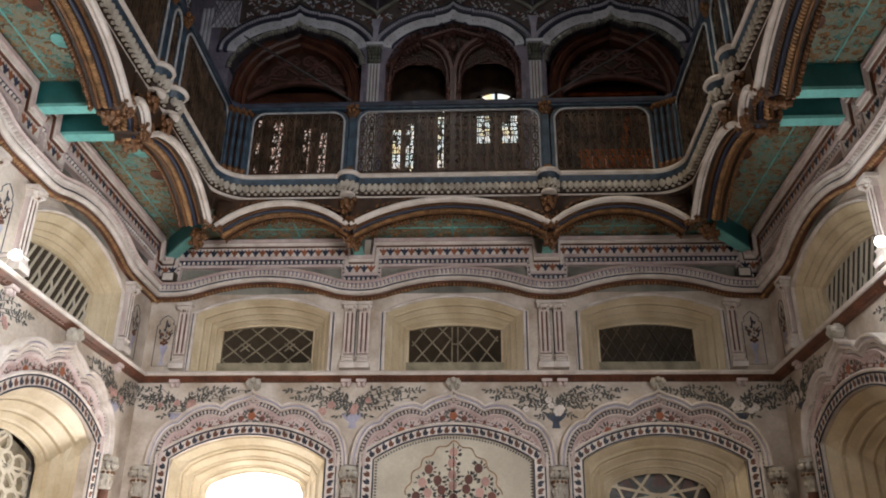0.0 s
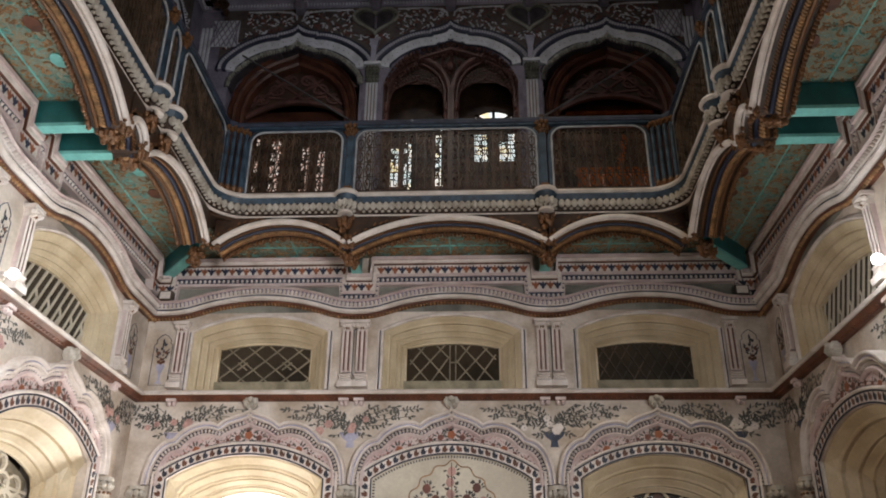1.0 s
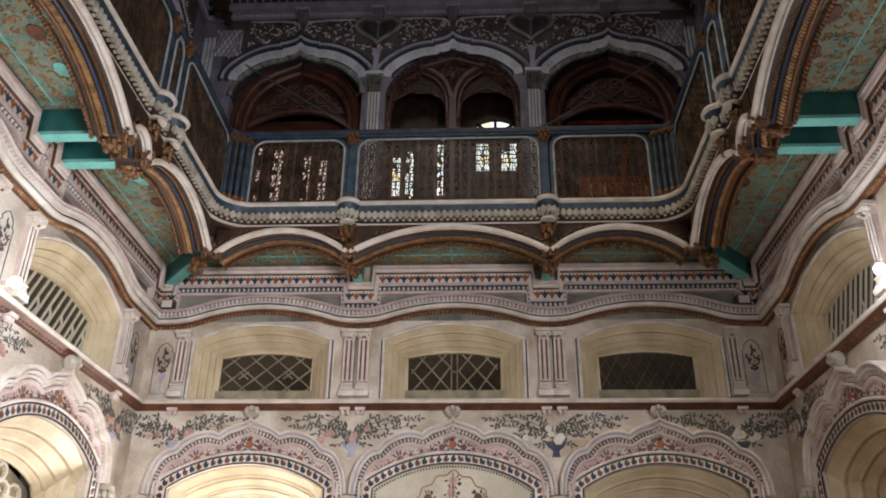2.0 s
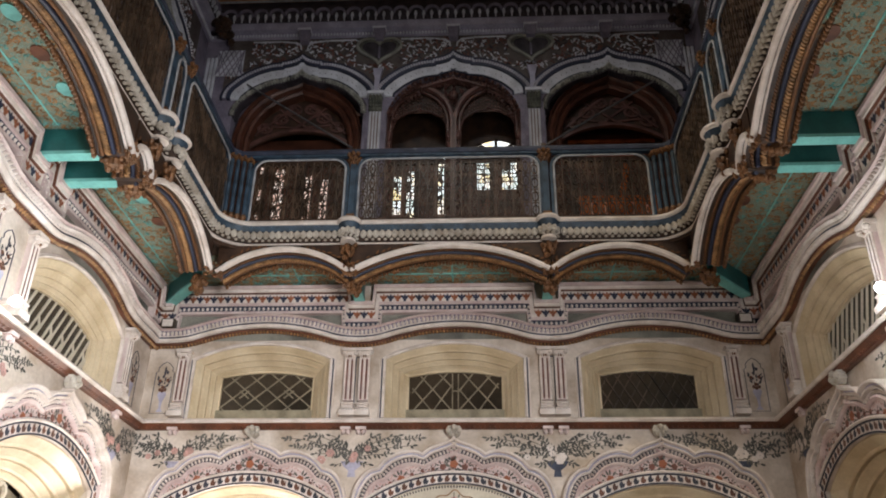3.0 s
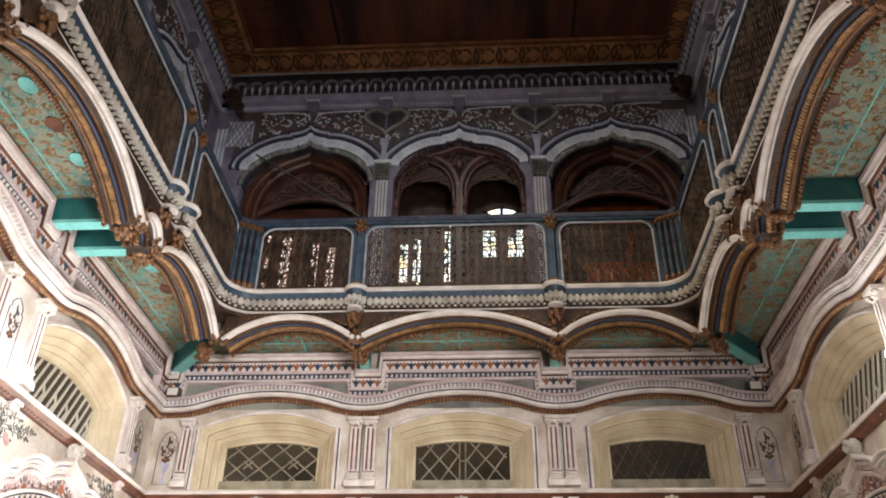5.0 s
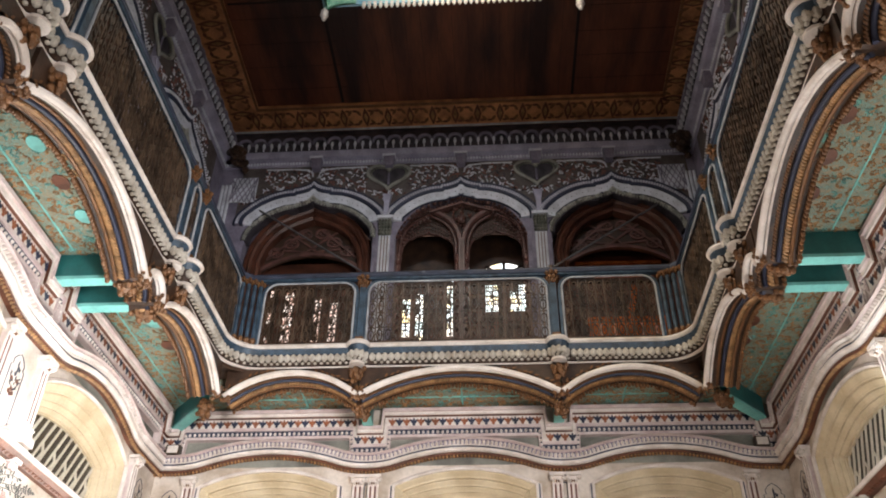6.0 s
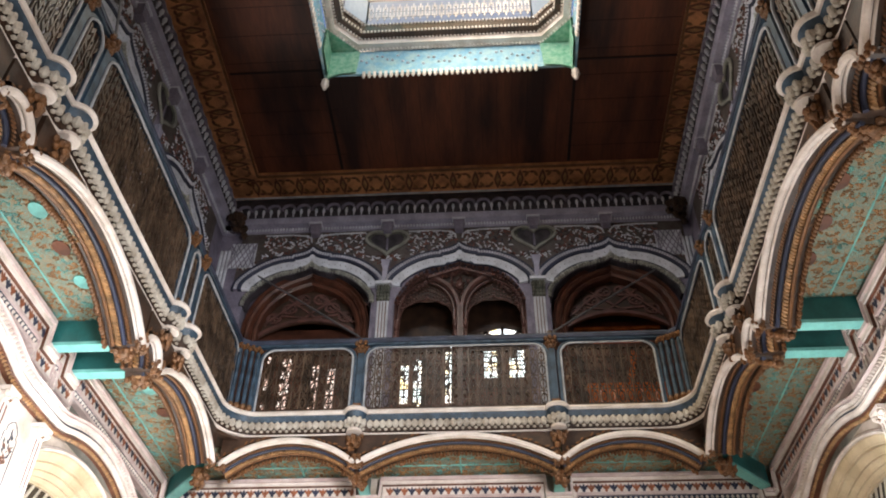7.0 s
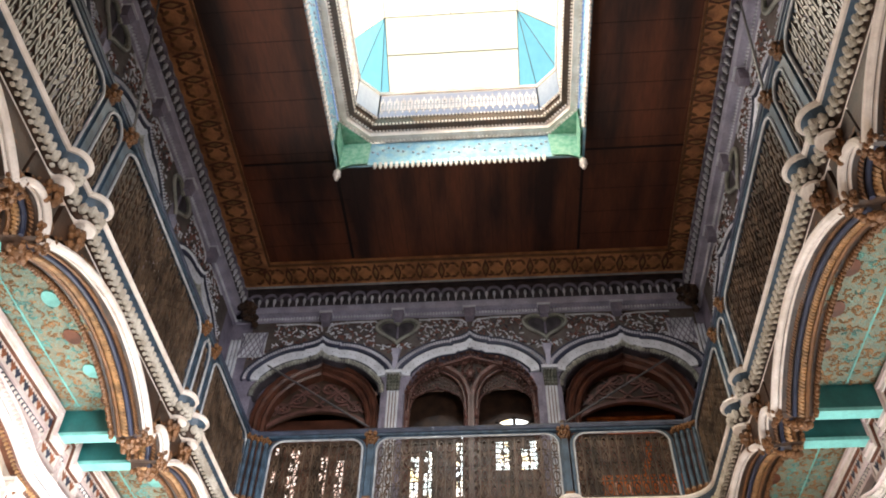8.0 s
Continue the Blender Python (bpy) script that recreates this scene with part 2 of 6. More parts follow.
def resample(pts, n):
    seg = [0.0]
    for a, b in zip(pts, pts[1:]):
        seg.append(seg[-1] + math.hypot(b[0] - a[0], b[1] - a[1]))
    out, j = [], 0
    for k in range(n):
        d = seg[-1] * k / (n - 1)
        while j < len(seg) - 2 and seg[j + 1] < d:
            j += 1
        f = (d - seg[j]) / ((seg[j + 1] - seg[j]) or 1)
        out.append((pts[j][0] + (pts[j + 1][0] - pts[j][0]) * f, pts[j][1] + (pts[j + 1][1] - pts[j][1]) * f))
    return out


# The court: half its width, its far wall, and the rail's line.
HW, BACK, FRONT = 3.165, 8.0, -1.7
RX, RY = 2.22, 7.08
NORTH = Matrix(((1, 0, 0, 0), (0, 0, -1, BACK), (0, 1, 0, 0), (0, 0, 0, 1)))
WEST = Matrix(((0, 0, 1, -HW), (1, 0, 0, 0), (0, 1, 0, 0), (0, 0, 0, 1)))
EAST = Matrix(((0, 0, -1, HW), (-1, 0, 0, 0), (0, 1, 0, 0), (0, 0, 0, 1)))
PLAN = Matrix.Identity(4)
B = bmesh.new


def bez(a, b, c, d, n=8):
    out = []
    for i in range(n + 1):
        t = i / n
        k = ((1 - t) ** 3, 3 * t * (1 - t) ** 2, 3 * t * t * (1 - t), t ** 3)
        out.append(tuple(sum(q * p[j] for q, p in zip(k, (a, b, c, d))) for j in (0, 1)))
    return out


def mirrored(half):
    """A line over an arch, left to right, from its right half that starts at the apex."""
    return [(-u, v) for u, v in half[::-1]] + half[1:]


def foils():
    """The scalloped outline of a lower arch."""
    h = bez((0, 3.777), (0.03, 3.70), (0.20, 3.72), (0.304, 3.612)) + bez((0.304, 3.612), (0.37, 3.675), (0.62, 3.64), (0.727, 3.475))[1:]
    h += bez((0.727, 3.475), (0.85, 3.47), (0.975, 3.32), (0.978, 3.04))[1:]
    return mirrored(h)


def ogee(top=8.60, half=0.94, spring=7.95):
    """The stepped ogee of a gallery arch."""
    k = half / 0.94
    h = bez((0, top), (0.06 * k, top - 0.07), (0.14 * k, top - 0.10), (0.25 * k, top - 0.115))
    h += bez((0.25 * k, top - 0.135), (0.45 * k, top - 0.13), (0.70 * k, top - 0.26), (0.84 * k, top - 0.42))
    h += bez((0.84 * k, top - 0.42), (0.92 * k, top - 0.50), (0.94 * k, top - 0.56), (half, spring))[1:]
    return mirrored(h)


def arch_line(half, spring, rise, foot):
    return [(-half, foot)] + arc(-half, half, spring, rise) + [(half, foot)]


def pierced(bm, u0, u1, v0, v1, c, half, sill, spring, rise, w0, w1):
    """One bay of wall with an arched opening through it."""
    box(bm, u0, c - half, v0, v1, w0, w1)
    box(bm, c + half, u1, v0, v1, w0, w1)
    if sill > v0:
        box(bm, c - half, c + half, v0, sill, w0, w1)
    a = [(c + u, v) for u, v in arc(-half, half, spring, rise)]
    strip(bm, a, [(u, v1) for u, v in a], w0, w1)


def ball(bm, x, y, z, rx, ry, rz, n=8):
    """A small round boss."""
    rows = []
    for a in (-50, 0, 50):
        c, s = math.cos(radians(a)), math.sin(radians(a))
        rows.append([bm.verts.new((x + rx * c * math.cos(2 * math.pi * i / n), y + ry * c * math.sin(2 * math.pi * i / n), z + rz * s)) for i in range(n)])
    lo, hi = bm.verts.new((x, y, z - rz)), bm.verts.new((x, y, z + rz))
    for i in range(n):
        j = (i + 1) % n
        face(bm, (rows[0][i], rows[0][j], rows[1][j], rows[1][i]))
        face(bm, (rows[1][i], rows[1][j], rows[2][j], rows[2][i]))
        face(bm, (rows[0][j], rows[0][i], lo))
        face(bm, (rows[2][i], rows[2][j], hi))


# ---- the court's shell ----
# Bays: their centre, and where they begin and end, along each wall.
LOW = {"north": [(-1.97, -HW, -0.985), (0.0, -0.985, 0.985), (1.97, 0.985, HW)],
       "west": [(1.95, 0.84, 3.1), (4.15, 3.1, 5.2), (6.43, 5.2, BACK)]}
HIGH = {"north": [(-1.91, -HW, -0.96), (-0.03, -0.96, 0.93), (1.86, 0.93, HW)],
        "west": [(2.5, 1.42, 3.55), (4.6, 3.55, 5.67), (6.72, 5.67, BACK)]}
for d in (LOW, HIGH):
    d["east"] = [(-c, -b, -a) for c, a, b in d["west"]][::-1]
FRAMES = {"north": NORTH, "west": WEST, "east": EAST}
HE = 2.93  # the gallery's east wall
UPPER = {"north": NORTH, "west": WEST, "east": Matrix.Translation((HE - HW, 0, 0)) @ EAST}
for side, m in FRAMES.items():
    bm = B()
    for c, a, b in LOW[side]:
        pierced(bm, a, b, 0, 3.9, c, 0.76 if side == "north" else 0.812, 0, 3.10, 0.235, -0.6, 0)
        pierced(bm, a, b, 3.9, 5.45, c, 0.702 if side == "north" else 0.85, 3.977, *((4.588, 0.165) if side == "north" else (4.545, 0.232)), -0.6, 0)
    if side == "west":
        box(bm, FRONT, 0.84, 0, 9.5, -0.6, 0)
        box(bm, BACK, BACK + 0.6, 0, 9.5, -0.6, 0)
    if side == "east":
        box(bm, -0.84, -FRONT, 0, 9.5, -0.6, 0)
        box(bm, -BACK - 0.6, -BACK, 0, 9.5, -0.6, 0)
    ob = link("wall_" + side, bm, PLASTER, None, "aged white plaster wall with painted flowers and arches", "structure")
    ob.matrix_world = m
    tagged(ob, category="wall")
    bm = B()
    for c, a, b in HIGH[side]:
        pierced(bm, a, b, 5.45, 9.6, c, 0.80, 5.6, 7.72, 0.62, -0.35, 0)
    if side != "north":
        u = (0.0, 1.42) if side == "west" else (-1.42, 0.0)
        box(bm, u[0], u[1], 5.45, 9.6, -0.35, -0.002)
    ob = link("gallery_wall_" + side, bm, MAUVE, None, "mauve grey stucco wall of the upper gallery", "structure")
    ob.matrix_world = UPPER[side]
    tagged(ob, category="wall")
# Closing wall out of view; its wide opening is added for the fill light.
bm = B()
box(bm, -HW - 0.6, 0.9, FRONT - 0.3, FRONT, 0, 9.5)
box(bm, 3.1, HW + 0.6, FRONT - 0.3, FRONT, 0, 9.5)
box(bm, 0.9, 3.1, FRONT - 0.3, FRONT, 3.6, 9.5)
link("wall_south", bm, PLASTER, None, "unseen plain plaster wall with an opening added for fill light", "structure")
link("floor", box(B(), -6, 6, -6, 13, -0.12, 0), FLOOR, None, "unseen court floor, toned dark to hold back bounced light", "structure")
# Rooms behind the arches, closed all round.
bm = B()
box(bm, -6, 6, 10.4, 10.5, 0, 9.5)
box(bm, -4.9, -4.8, FRONT, 10.4, 0, 9.5)
box(bm, 4.8, 4.9, FRONT, 10.4, 0, 9.5)
box(bm, -4.9, -HW - 0.36, FRONT, 10.4, 5.3, 5.42)
box(bm, HW + 0.36, 4.9, FRONT, 10.4, 5.3, 5.42)
box(bm, -HW - 0.36, HW + 0.36, 8.36, 10.4, 5.3, 5.42)
link("wall_outer", bm, UMBER, None, "dark walls and floors of the rooms behind", "structure")


# ---- lower arches ----
def arch_surround(m, label):
    """Scalloped stucco arch: rolls, a row of teeth, a pink field of flowers and a band of painted petals."""
    top = thing("arch_surround", m, label, "arch", "scalloped arches round the court")
    o = foils()
    part("outer_moulding", sweep(B(), o, [(0.0, 0.0), (0.0, 0.085), (-0.008, 0.102), (-0.022, 0.102), (-0.03, 0.08), (-0.03, 0.0)]), WHITE, top)
    part("lilac_hollow", sweep(B(), offset(o, -0.03), flat(0, -0.013, 0, 0.066)), LILAC, top, "lilac painted hollow")
    part("second_moulding", sweep(B(), offset(o, -0.043), [(0.0, 0.0), (0.0, 0.07), (-0.008, 0.084), (-0.02, 0.08), (-0.024, 0.06), (-0.024, 0.0)]), WHITE, top)
    part("groove", sweep(B(), offset(o, -0.067), flat(0, -0.042, 0, 0.04)), INK, top, "dark groove behind the teeth")
    tooth = B()
    for u, v, a in along(offset(o, -0.087), 0.036):
        bead(tooth, u, v, 0.038, 0.0145, 0.0205, 0.034, a)
    part("teeth", tooth, WHITE, top, "row of white stucco teeth", "stuff")
    part("inner_moulding", sweep(B(), offset(o, -0.109), [(0.0, 0.0), (0.0, 0.05), (-0.016, 0.064), (-0.034, 0.046), (-0.04, 0.0)]), PINK, top)
    low = resample(arch_line(0.865, 3.14, 0.28, 3.02), 81)
    part("field", strip(B(), low, resample(offset(o, -0.14), 81), 0, 0.03), PINK, top, "pink washed field with painted flowers")
    for h, sp, ri in ((0.757, 3.10, 0.235), (0.862, 3.14, 0.28)):
        part("line", sweep(B(), arch_line(h, sp, ri, 0.0), flat(-0.007, 0.007, 0.036, 0.044)), INK, top)
    part("band_roll", sweep(B(), arch_line(0.876, 3.146, 0.287, 0.0), [(-0.008, 0.02), (-0.006, 0.052), (0.006, 0.06), (0.018, 0.05), (0.022, 0.02)]), WHITE, top)
    a, b = resample(arch_line(0.765, 3.10, 0.235, 0), 121), resample(arch_line(0.855, 3.135, 0.275, 0), 121)
    part("motif_band", strip(B(), a, b, 0, 0.04), WHITE, top)
    mid = arch_line(0.81, 3.12, 0.255, 2.3)
    r, d = B(), B()
    for i, (u, v, ang) in enumerate(along(mid, 0.068)):
        q = ang + (1.15 if u < 0 else 1.99)
        for k, (w, ln) in enumerate(((0.044, 0.076), (0.024, 0.056))):
            leaf(r if i % 2 else d, u - 0.032 * math.cos(q) + 0.013 * k * math.cos(ang), v - 0.032 * math.sin(q) + 0.013 * k * math.sin(ang), 0.0405 + 0.0004 * k, ln, w, q - 0.35 * k)
    part("brown_petals", r, BROWN, top, "brown painted petals", "stuff")
    part("dark_petals", d, INK, top, "dark painted petals", "stuff")
    sc = B()
    for k, (u, v, ang) in enumerate(along(offset(o, -0.165), 0.03)):
        leaf(sc, u, v, 0.0305, 0.036, 0.012, ang + 0.9 * math.sin(k * 0.9))
    part("scroll_border", sc, DUSTY, top, "rose scroll border", "stuff")
    fl, gr, og, tw = B(), B(), B(), B()
    blooms = [(0, 3.515, 1.3), (-0.105, 3.488, 1.0), (0.105, 3.488, 1.0), (-0.5, 3.372, 1.15), (0.5, 3.372, 1.15)]
    blooms += [(q * u, v, z) for q in (-1, 1) for u, v, z in ((0.2, 3.468, 0.6), (0.30, 3.452, 0.6), (0.40, 3.415, 0.65), (0.60, 3.33, 0.7), (0.70, 3.275, 0.7), (0.77, 3.2, 0.6))]
    rng = random.Random(31)
    for u, v, z in blooms:
        bm = og if z in (1.3, 1.15) else fl
        for q in range(5):
            an = q * 1.257 + u
            disc(bm, u + 0.016 * z * math.cos(an), v + 0.016 * z * math.sin(an), 0.0312 + 0.0002 * q, 0.017 * z, 7)
        for q in range(9 if z > 0.8 else 6):
            an = q * (0.7 if z > 0.8 else 1.05) + rng.uniform(-0.3, 0.3)
            leaf(gr, u + 0.034 * z * math.cos(an), v + 0.03 * z * math.sin(an), 0.0308, 0.052 * z, 0.02 * z, an)
    for q in (-1, 1):
        sweep(tw, [(q * u, v) for u, v in ((0.03, 3.46), (0.2, 3.455), (0.38, 3.41), (0.55, 3.345), (0.68, 3.27), (0.76, 3.18))], flat(-0.003, 0.003, 0.0302, 0.0312))
    part("brown_blossom", fl, ROSE, top, "", "stuff")
    part("orange_flower", og, ORANGE, top, "", "stuff")
    part("leaves", gr, LEAF, top, "", "stuff")
    part("stem", tw, LEAF, top, "", "stuff")
    f = B()
    slab(f, [(-0.03, 3.765), (0.03, 3.765), (0.062, 3.80), (0.05, 3.845), (0.06, 3.87), (-0.06, 3.87), (-0.05, 3.845), (-0.062, 3.80)], 0.03, 0.10)
    for q in (-1, 1):
        ball(f, q * 0.05, 3.825, 0.1, 0.03, 0.034, 0.03)
        ball(f, q * 0.022, 3.795, 0.105, 0.018, 0.03, 0.024, 6)
    ball(f, 0, 3.85, 0.11, 0.03, 0.032, 0.032)
    part("finial", f, TIRED, top, "soot stained scroll finial")
    return top


def loft(bm, rows):
    """A skin over lines that each lie at their own depth: rows of (line, w)."""
    vs = [[bm.verts.new((u, v, w)) for u, v in line] for line, w in rows]
    for p, q in zip(vs, vs[1:]):
        for i in range(len(p) - 1):
            face(bm, (p[i], p[i + 1], q[i + 1], q[i]))
    return bm


def reveal(m, label, outer, inner, depth, name):
    """Splayed cream reveal with rolled steps; outer and inner are (half, foot, spring, crown)."""
    top = thing(name, m, label, "window frame", "cream stepped openings")

    def line(f):
        h, fo, sp, cr = (a + (b - a) * f for a, b in zip(outer, inner))
        return resample(arch_line(h, sp, cr - sp, fo), 61)

    marks = (0.0, 0.34, 0.62, 0.84, 1.0)
    for k in range(4):
        f0, f1 = marks[k], marks[k + 1]
        g = f1 - f0
        rows = [(line(f0), -depth * f0), (line(f0 + 0.06 * g), -depth * f0 - 0.012), (line(f0 + 0.10 * g), -depth * f0 - 0.002), (line(f0 + 0.22 * g), -depth * (f0 + 0.1 * g) + 0.003),
                (line(f0 + 0.75 * g), -depth * (f0 + 0.6 * g)), (line(f0 + 0.9 * g), -depth * (f0 + 0.66 * g)), (line(f1), -depth * (f0 + 0.74 * g)), (line(f1), -depth * f1 - 0.004)]
        part("reveal_step", loft(B(), rows), CREAM, top)
    h, fo, sp, cr = outer
    part("outer_trim", sweep(B(), arch_line(h, sp, cr - sp, fo), [(-0.004, 0), (-0.004, 0.022), (0.008, 0.03), (0.022, 0.024), (0.026, 0)]), WHITE, top)
    part("edge_line", sweep(B(), arch_line(h + 0.026, sp, cr - sp + 0.012, fo), flat(0.0, 0.012, -0.002, 0.012)), NAVY, top)
    part("edge_fillet", sweep(B(), arch_line(h + 0.038, sp, cr - sp + 0.018, fo), [(0.0, 0), (0.0, 0.012), (0.008, 0.018), (0.016, 0.012), (0.016, 0)]), WHITE, top)
    return top


def ring(bm, u, v, a, b, t, w0, w1, n=10):
    sweep(bm, [(u + a * math.cos(2 * math.pi * i / n), v + b * math.sin(2 * math.pi * i / n)) for i in range(n)], flat(-t, t, w0, w1), True)


def grid_bars(bm, lines, w0, w1, t):
    for (a, b), (c, d) in lines:
        sweep(bm, [(a, b), (c, d)], flat(-t, t, w0, w1))


def mezz_window(m, style, label):
    """Shallow arched window over the ledge, with a lattice before dark glass."""
    if style == "slant":
        h, b0, t0, ri, deep = 0.62, 4.02, 4.43, 0.10, 0.15
        outer = (0.85, 3.977, 4.545, 4.777)
    else:
        h, b0, t0, ri, deep = 0.505, 4.12, 4.495, 0.07, 0.25
        outer = (0.702, 3.977, 4.588, 4.752)
    top = reveal(m, label, outer, (h - 0.007, 4.03, t0, t0 + ri), deep, "window_frame")
    back = -deep - 0.05
    part("pane", slab(B(), [(-h, b0), (h, b0)] + arc(-h, h, t0, ri)[::-1], back, back + 0.015), DARKGLASS, top, "dusty dark glass")
    part("sill", box(B(), -h - 0.01, h + 0.01, 3.978, b0 + 0.012, back, back + 0.065), SILL, top, "weathered grey cream sill")
    bars, rng = B(), []
    if style == "diamond":
        for i in range(-3, 4):
            rng += [((i * 0.235 - 0.3, b0), (i * 0.235 + 0.3, t0 + 0.12)), ((i * 0.235 + 0.3, b0), (i * 0.235 - 0.3, t0 + 0.12))]
        rng += [((c - 0.05, 4.27), (c + 0.05, 4.35)) for c in (-0.235, 0.235)] + [((c + 0.05, 4.27), (c - 0.05, 4.35)) for c in (-0.235, 0.235)]
    elif style == "cross":
        for c in (-0.235, 0.235):
            rng += [((c - 0.21, b0), (c + 0.21, t0 + 0.1)), ((c + 0.21, b0), (c - 0.21, t0 + 0.1)),
                    ((c - 0.21, b0 + 0.2), (c + 0.0, t0 + 0.1)), ((c, b0), (c + 0.21, b0 + 0.3)), ((c - 0.21, b0 + 0.25), (c, b0)), ((c + 0.21, b0 + 0.25), (c, t0 + 0.1))]
        rng += [((-0.03, b0), (-0.03, t0 + 0.15)), ((0.03, b0), (0.03, t0 + 0.15)), ((-0.03, b0 + 0.22), (0.03, b0 + 0.22))]
    elif style == "slant":
        for i in range(-7, 8):
            u = i * 0.105
            rng += [((u - 0.15, b0), (u + 0.15, t0 + 0.14))]
            if i % 2:
                rng += [((u - 0.10, b0), (u + 0.04, b0 + 0.2)), ((u + 0.04, b0 + 0.2), (u + 0.0, b0 + 0.27)), ((u, b0 + 0.27), (u + 0.16, t0 + 0.14))]
    else:
        for i in range(-4, 5):
            rng += [((i * 0.12 - 0.14, b0), (i * 0.12 + 0.14, t0 + 0.1)), ((i * 0.12 + 0.14, b0), (i * 0.12 - 0.14, t0 + 0.1))]
    clip = []
    for (a, b), (c, d) in rng:
        pts = [(a + (c - a) * k / 20, b + (d - b) * k / 20) for k in range(21)]
        r = (h * h + ri * ri) / (2 * ri)
        good = [p for p in pts if abs(p[0]) < h and b0 <= p[1] < t0 + ri - r + math.sqrt(max(0, r * r - p[0] ** 2))]
        if len(good) > 1:
            clip.append((good[0], good[-1]))
    w = back + 0.018
    grid_bars(bars, clip, w, w + 0.014, 0.006 if style != "slant" else 0.0085)
    part("lattice", bars, {"faint": FRET, "slant": PANELWHITE}.get(style, SLAT), top, "old wooden lattice bars")
    fr = sweep(B(), arch_line(h - 0.012, t0, ri - 0.012, b0), flat(-0.014, 0.014, back + 0.015, back + 0.045))
    part("sash", fr, CREAM, top)
    return top


def tree_panel(m):
    """Blind arch with a white panel and a painted tree of flowers."""
    top = thing("blind_arch", m, "cream panel with a painted tree of red and pink flowers", "wall panel")
    part("panel", slab(B(), [(-0.76, 0.0), (0.76, 0.0)] + arc(-0.76, 0.76, 3.10, 0.235)[::-1], -0.05, -0.012), PANELWHITE, top)
    part("zigzag", beads(B(), arch_line(0.735, 3.09, 0.225, 1.5), 0.028, 0.007, 0.014, 0.004, -0.0115), INK, top, "", "stuff")
    half = []
    for k in range(9):
        t = k / 8
        half.append((0.45 * math.sin(t * 1.45), 3.27 - 0.50 * t ** 1.4))
    out = mirrored(half)
    fine = []
    for i, (u, v, a) in enumerate(along(out, 0.02)):
        fine.append((u - math.sin(a) * 0.016 * math.sin(i * 0.75), v + math.cos(a) * 0.016 * math.sin(i * 0.75)))
    part("tree_outline", sweep(B(), fine, flat(-0.006, 0.006, -0.012, -0.009)), TAN, top, "thin tan scalloped outline")
    part("tree_trunk", sweep(B(), [(0, 2.2), (0.01, 2.7), (0, 3.26)], flat(-0.004, 0.004, -0.012, -0.009)), LEAF, top)
    rng = random.Random(5)
    fl, pk, gr = B(), B(), B()
    for r in range(7):
        v = 3.17 - r * 0.105
        wide = 0.42 * math.sin(min(1.4, 0.35 + r * 0.22)) * (0.55 if r == 0 else 1)
        n = 1 + 2 * min(r, 3)
        for k in range(n):
            u = 0 if n == 1 else wide * (2 * k / (n - 1) - 1)
            u, vv = u + rng.uniform(-0.012, 0.012), v - abs(u) * 0.22 + rng.uniform(-0.012, 0.012)
            disc(fl if (k + r) % 2 else pk, u, vv, -0.0115, 0.041, 10, 0.0025, 0.046)
            for q in range(11):
                an = rng.uniform(0, 6.28)
                leaf(gr, u + 0.045 * math.cos(an), vv + 0.045 * math.sin(an), -0.0115, 0.042, 0.018, an + 0.4)
    part("red_blossom", fl, ROSE, top, "", "stuff")
    part("pink_blossom", pk, DUSTY, top, "", "stuff")
    part("leaves", gr, LEAF, top, "", "stuff")
    return top


